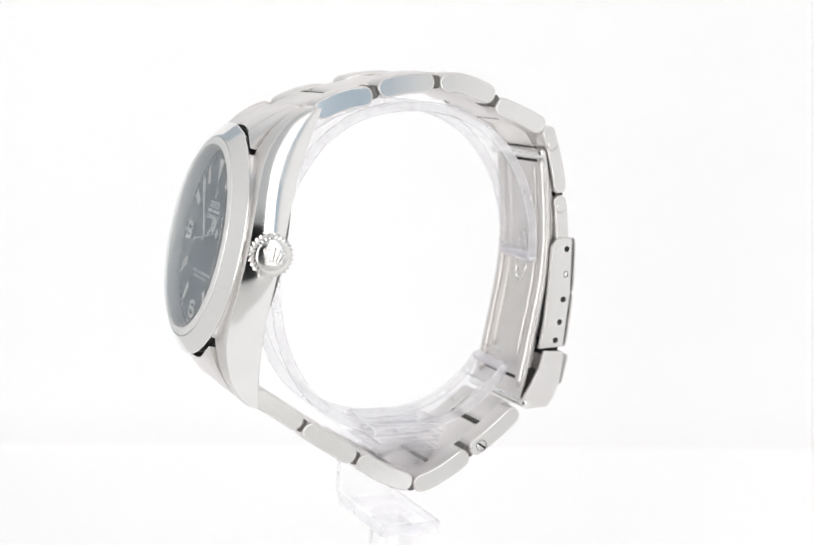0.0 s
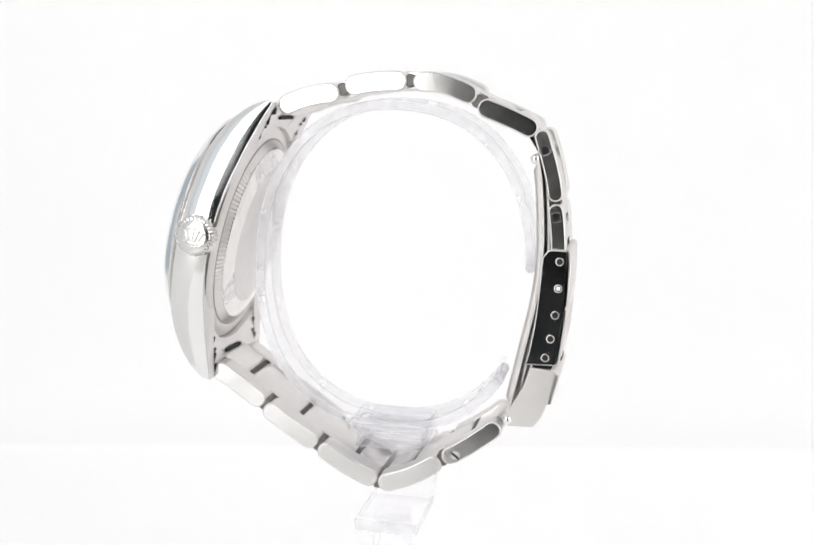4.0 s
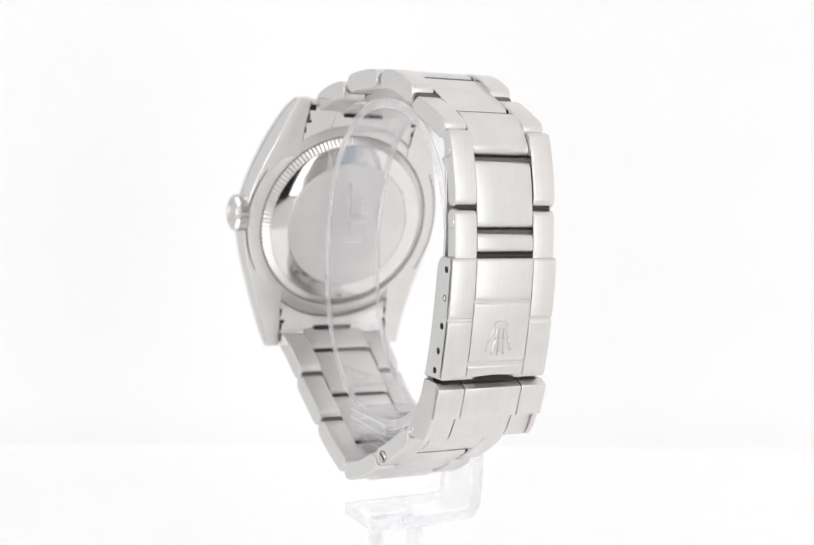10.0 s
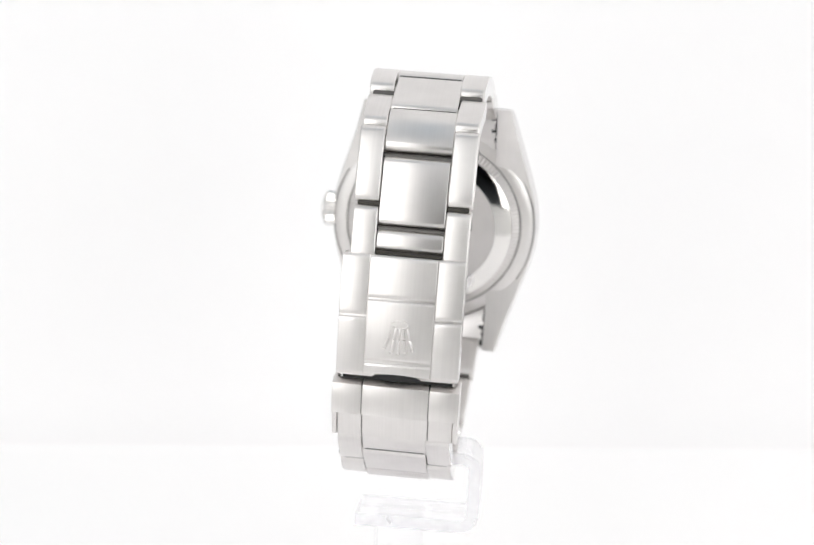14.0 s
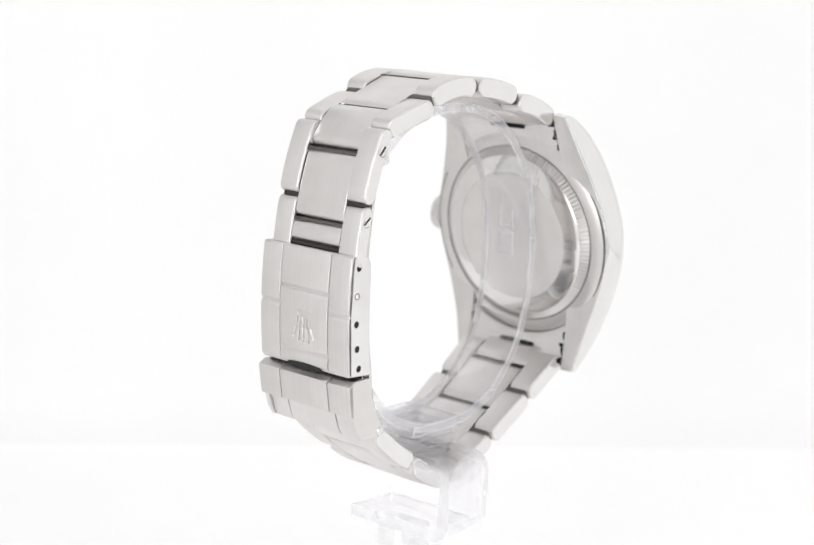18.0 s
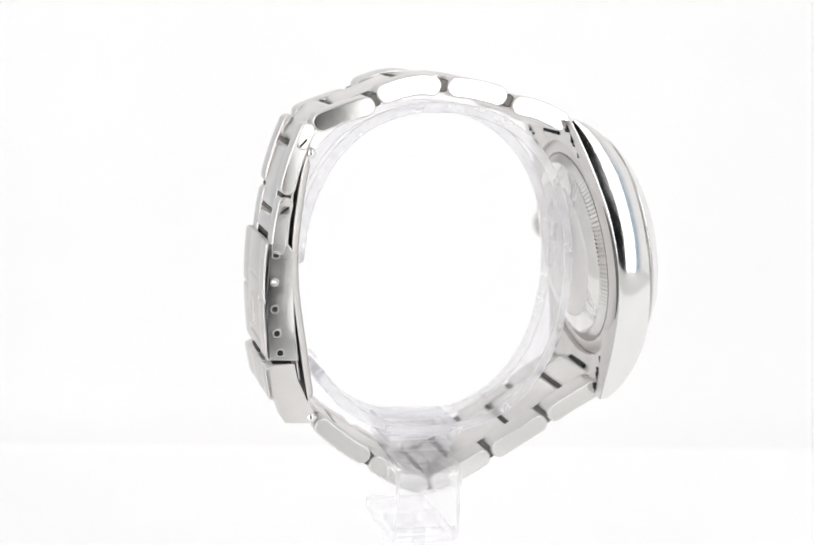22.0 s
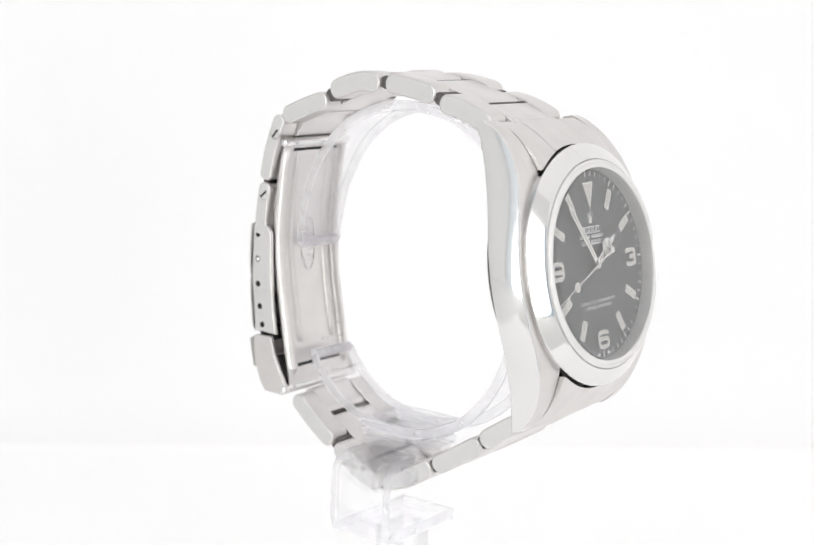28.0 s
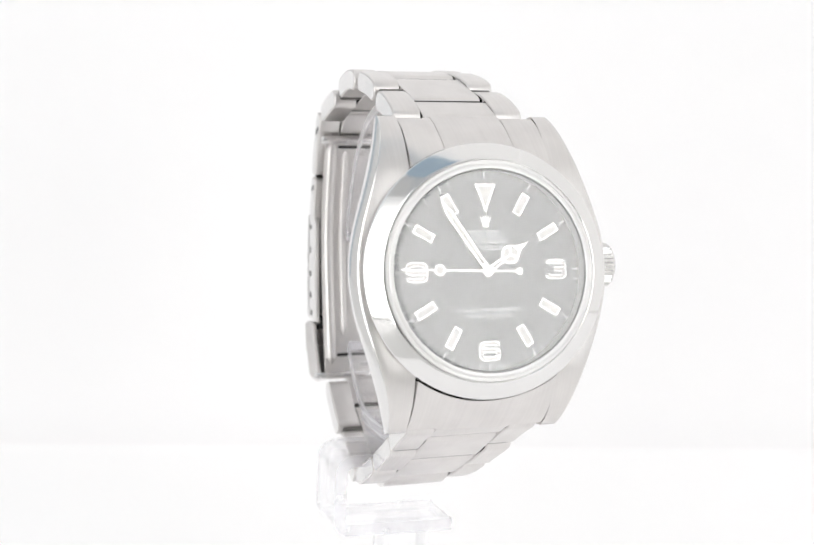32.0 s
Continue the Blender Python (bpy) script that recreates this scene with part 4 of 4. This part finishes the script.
def rim_slots(bm):
    """Puts the slanting bevel faces of a box in the second material slot."""
    bm.normal_update()
    for f in bm.faces:
        f.material_index = 1 if max(abs(c) for c in f.normal) < 0.97 else 0


def build_stand():
    stand = new("watch_stand")
    tagged(stand, "clear acrylic watch stand with an open ring", "watch stand")
    # open ring: a strip along a tall oval
    cx, cz, rx, rz = 2.3, -1.0, 21.85, 25.6

    def askew(bm):
        """The ring sits slightly turned on its stand, like the watch head."""
        for v in bm.verts:
            v.co.y -= 0.036 * (v.co.x + 19.0)
        return bm

    a0, a1 = 176.0, -142.0
    k = 72
    out, inn = [], []
    for i in range(k + 1):
        a = radians(a0 + (a1 - a0) * i / k)
        ca, sa = math.cos(a), math.sin(a)
        q = (abs(ca) ** 2.25 + abs(sa) ** 2.25) ** (-1 / 2.25)
        out.append(Vector((cx + rx * ca * q, cz + rz * sa * q)))
        inn.append(Vector((cx + (rx - 1.55) * ca * q, cz + (rz - 1.55) * sa * q)))
    bm = bmesh.new()
    slab(bm, out + list(reversed(inn)), -4.85, 4.85, 0.22, rim=2)
    part("ring", askew(bm), [acrylic_face, acrylic_edge, acrylic_rim], stand, "open oval ring of clear acrylic")
    for p in ((out[0] + inn[0]) / 2, (out[-1] + inn[-1]) / 2):
        bm = bmesh.new()
        tube(bm, (p.x, -4.6, p.y), (p.x, 4.6, p.y), 0.8, 20)
        part("ring_lip", askew(bm), acrylic_rim, stand, "rounded end of the acrylic ring")
    bm = bmesh.new()
    # one body with shallow grooves round its sides
    rings = []
    for z, d in ((-26.72, 0.3), (-26.85, 0.05), (-27.35, 0.05), (-27.47, 0.35), (-27.63, 0.35), (-27.75, 0.0), (-28.95, 0.0), (-29.1, 0.2)):
        rings.append([bm.verts.new((x, y, z)) for x, y in ((-3.9 + d, -5.3 + d), (6.5 - d, -5.3 + d), (6.5 - d, 5.3 - d), (-3.9 + d, 5.3 - d))])
    for a, b in zip(rings, rings[1:]):
        for i in range(4):
            bm.faces.new((a[i], a[(i + 1) % 4], b[(i + 1) % 4], b[i]))
    bm.faces.new(rings[0])
    bm.faces.new(rings[-1])
    half = [Vector((1.3 + 4.7 * math.cos(math.pi + math.pi * i / 16), -29.2 + 2.5 * math.sin(math.pi + math.pi * i / 16))) for i in range(17)]
    slab(bm, half, -4.8, 4.8, 0.2)
    bm.normal_update()
    for f in bm.faces:
        f.material_index = 1 if 0.05 < abs(f.normal.z) < 0.97 and f.calc_center_median().z > -29.15 else 0
    part("block", bm, [acrylic_thick, acrylic_rim], stand, "stepped clear acrylic block under the ring")
    bm = bmesh.new()
    box(bm, -4.5, 7.6, -5.7, 5.7, -26.7, -24.95, 0.3)
    rim_slots(bm)
    part("clip_plate", bm, [acrylic_thick, acrylic_rim], stand, "clear acrylic plate that grips the ring")
    # raised marks on the ring: a bent bar and a small tile by the case, two ribs near the lower end
    for y0, y1, z0, z1 in ((1.2, 1.6, 4.2, 9.5), (-1.6, 1.6, 3.6, 4.1), (-1.4, -1.0, 4.2, 6.5), (-1.5, 1.4, -0.6, 2.9)):
        bm = bmesh.new()
        box(bm, 22.1, 22.6, y0, y1, z0, z1, 0.12)
        rim_slots(bm)
        part("ring_mark", askew(bm), [acrylic_thick, acrylic_rim], stand)
    for a, w in ((-146.5, 2.6), (-133.0, 3.4)):
        ca, sa = math.cos(radians(a)), math.sin(radians(a))
        q = (abs(ca) ** 2.25 + abs(sa) ** 2.25) ** (-1 / 2.25)
        p = Vector((cx + (rx - 1.6) * ca * q, cz + (rz - 1.6) * sa * q))
        bm = bmesh.new()
        tube(bm, (p.x, -w, p.y), (p.x, w, p.y), 0.22, 10)
        part("ring_rib", askew(bm), [acrylic_thick], stand)
    # bent bracket round the bracelet
    path = []
    def arc(cy, cz, r, b0, b1, k=8):
        for i in range(k + 1):
            a = radians(b0 + (b1 - b0) * i / k)
            path.append(Vector((cy + r * math.cos(a), cz + r * math.sin(a))))
    path.append(Vector((-4.9, -30.2)))
    arc(-9.8, -32.2, 2.0, 90, 180)
    arc(-9.8, -39.2, 2.0, 180, 270)
    path.append(Vector((6.7, -41.2)))
    bm = bmesh.new()
    lines = []
    for i, p in enumerate(path):
        d = (path[min(i + 1, len(path) - 1)] - path[max(i - 1, 0)]).normalized()
        nn = Vector((-d.y, d.x))
        lines.append((p + nn * 0.95, p - nn * 0.95))
    x0, x1 = STAND_X - 4.9, STAND_X + 4.9
    rings = [[bm.verts.new((x, q.x, q.y)) for q, x in ((a, x0), (a, x1), (b, x1), (b, x0))] for a, b in lines]
    for a, b in zip(rings, rings[1:]):
        for i in range(4):
            bm.faces.new((a[i], a[(i + 1) % 4], b[(i + 1) % 4], b[i]))
    bm.faces.new(rings[0])
    bm.faces.new(rings[-1])
    bmesh.ops.bevel(bm, geom=[e for e in bm.edges if abs(e.calc_face_angle(0)) > 1.2], offset=0.25, segments=2, affect="EDGES", profile=0.5)
    bm.normal_update()
    for f in bm.faces:
        f.material_index = 1 if abs(f.normal.x) > 0.7 or f.calc_center_median().y > 6.6 else 0
    part("bracket", bm, [acrylic, acrylic_edge], stand, "bent clear acrylic bracket")
    bm = bmesh.new()
    box(bm, STAND_X - 2.7, STAND_X + 2.5, -3.7, 3.7, -65.0, -42.2, 0.3)
    part("stem", bm, acrylic, stand, "clear acrylic stem")
    bm = bmesh.new()
    box(bm, STAND_X - 16, STAND_X + 16, -16, 16, -67.0, -65.02, 0.4)
    part("foot", bm, acrylic, stand, "square clear acrylic foot plate")
    for ob in stand.children:
        ob.visible_shadow = False
    return stand


# ---------------------------------------------------------------- everything together
build_tent()
watch = new("wrist_watch")
tagged(watch, "steel wrist watch with black dial and three-piece link bracelet", "watch")
build_case(watch)
build_dial(watch)
build_pointers(watch)
build_end_links(watch)
build_bracelet(watch)
build_clasp(watch)
stand = build_stand()


def turn(t):
    """The turntable's angle at t seconds, in degrees."""
    return -90.0 - (65.0 + 8.59 * t)


def motions():
    ts = [0.5 * i for i in range(65)]
    lean = pose(0, -0.0011, EYE_H - 0.033, 1.32, 0, 0)
    walk(watch, [(t, pose(0, 0, 0, 0, 0, turn(t)) @ lean) for t in ts])
    up = pose(0, 0, EYE_H - 0.033, 0, 0, 0)
    walk(stand, [(t, pose(0, 0, 0, 0, 0, turn(t)) @ up) for t in ts])
    walk(POINTERS["second"], [(t, hand_pose(272.0 - 6.0 * (32.0 - t))) for t in ts])
    walk(POINTERS["minute"], [(t, hand_pose(325.5 - 0.1 * (32.0 - t))) for t in ts])
    walk(POINTERS["hour"], [(t, hand_pose(57.0 - 0.1 / 12 * (32.0 - t))) for t in ts])


motions()
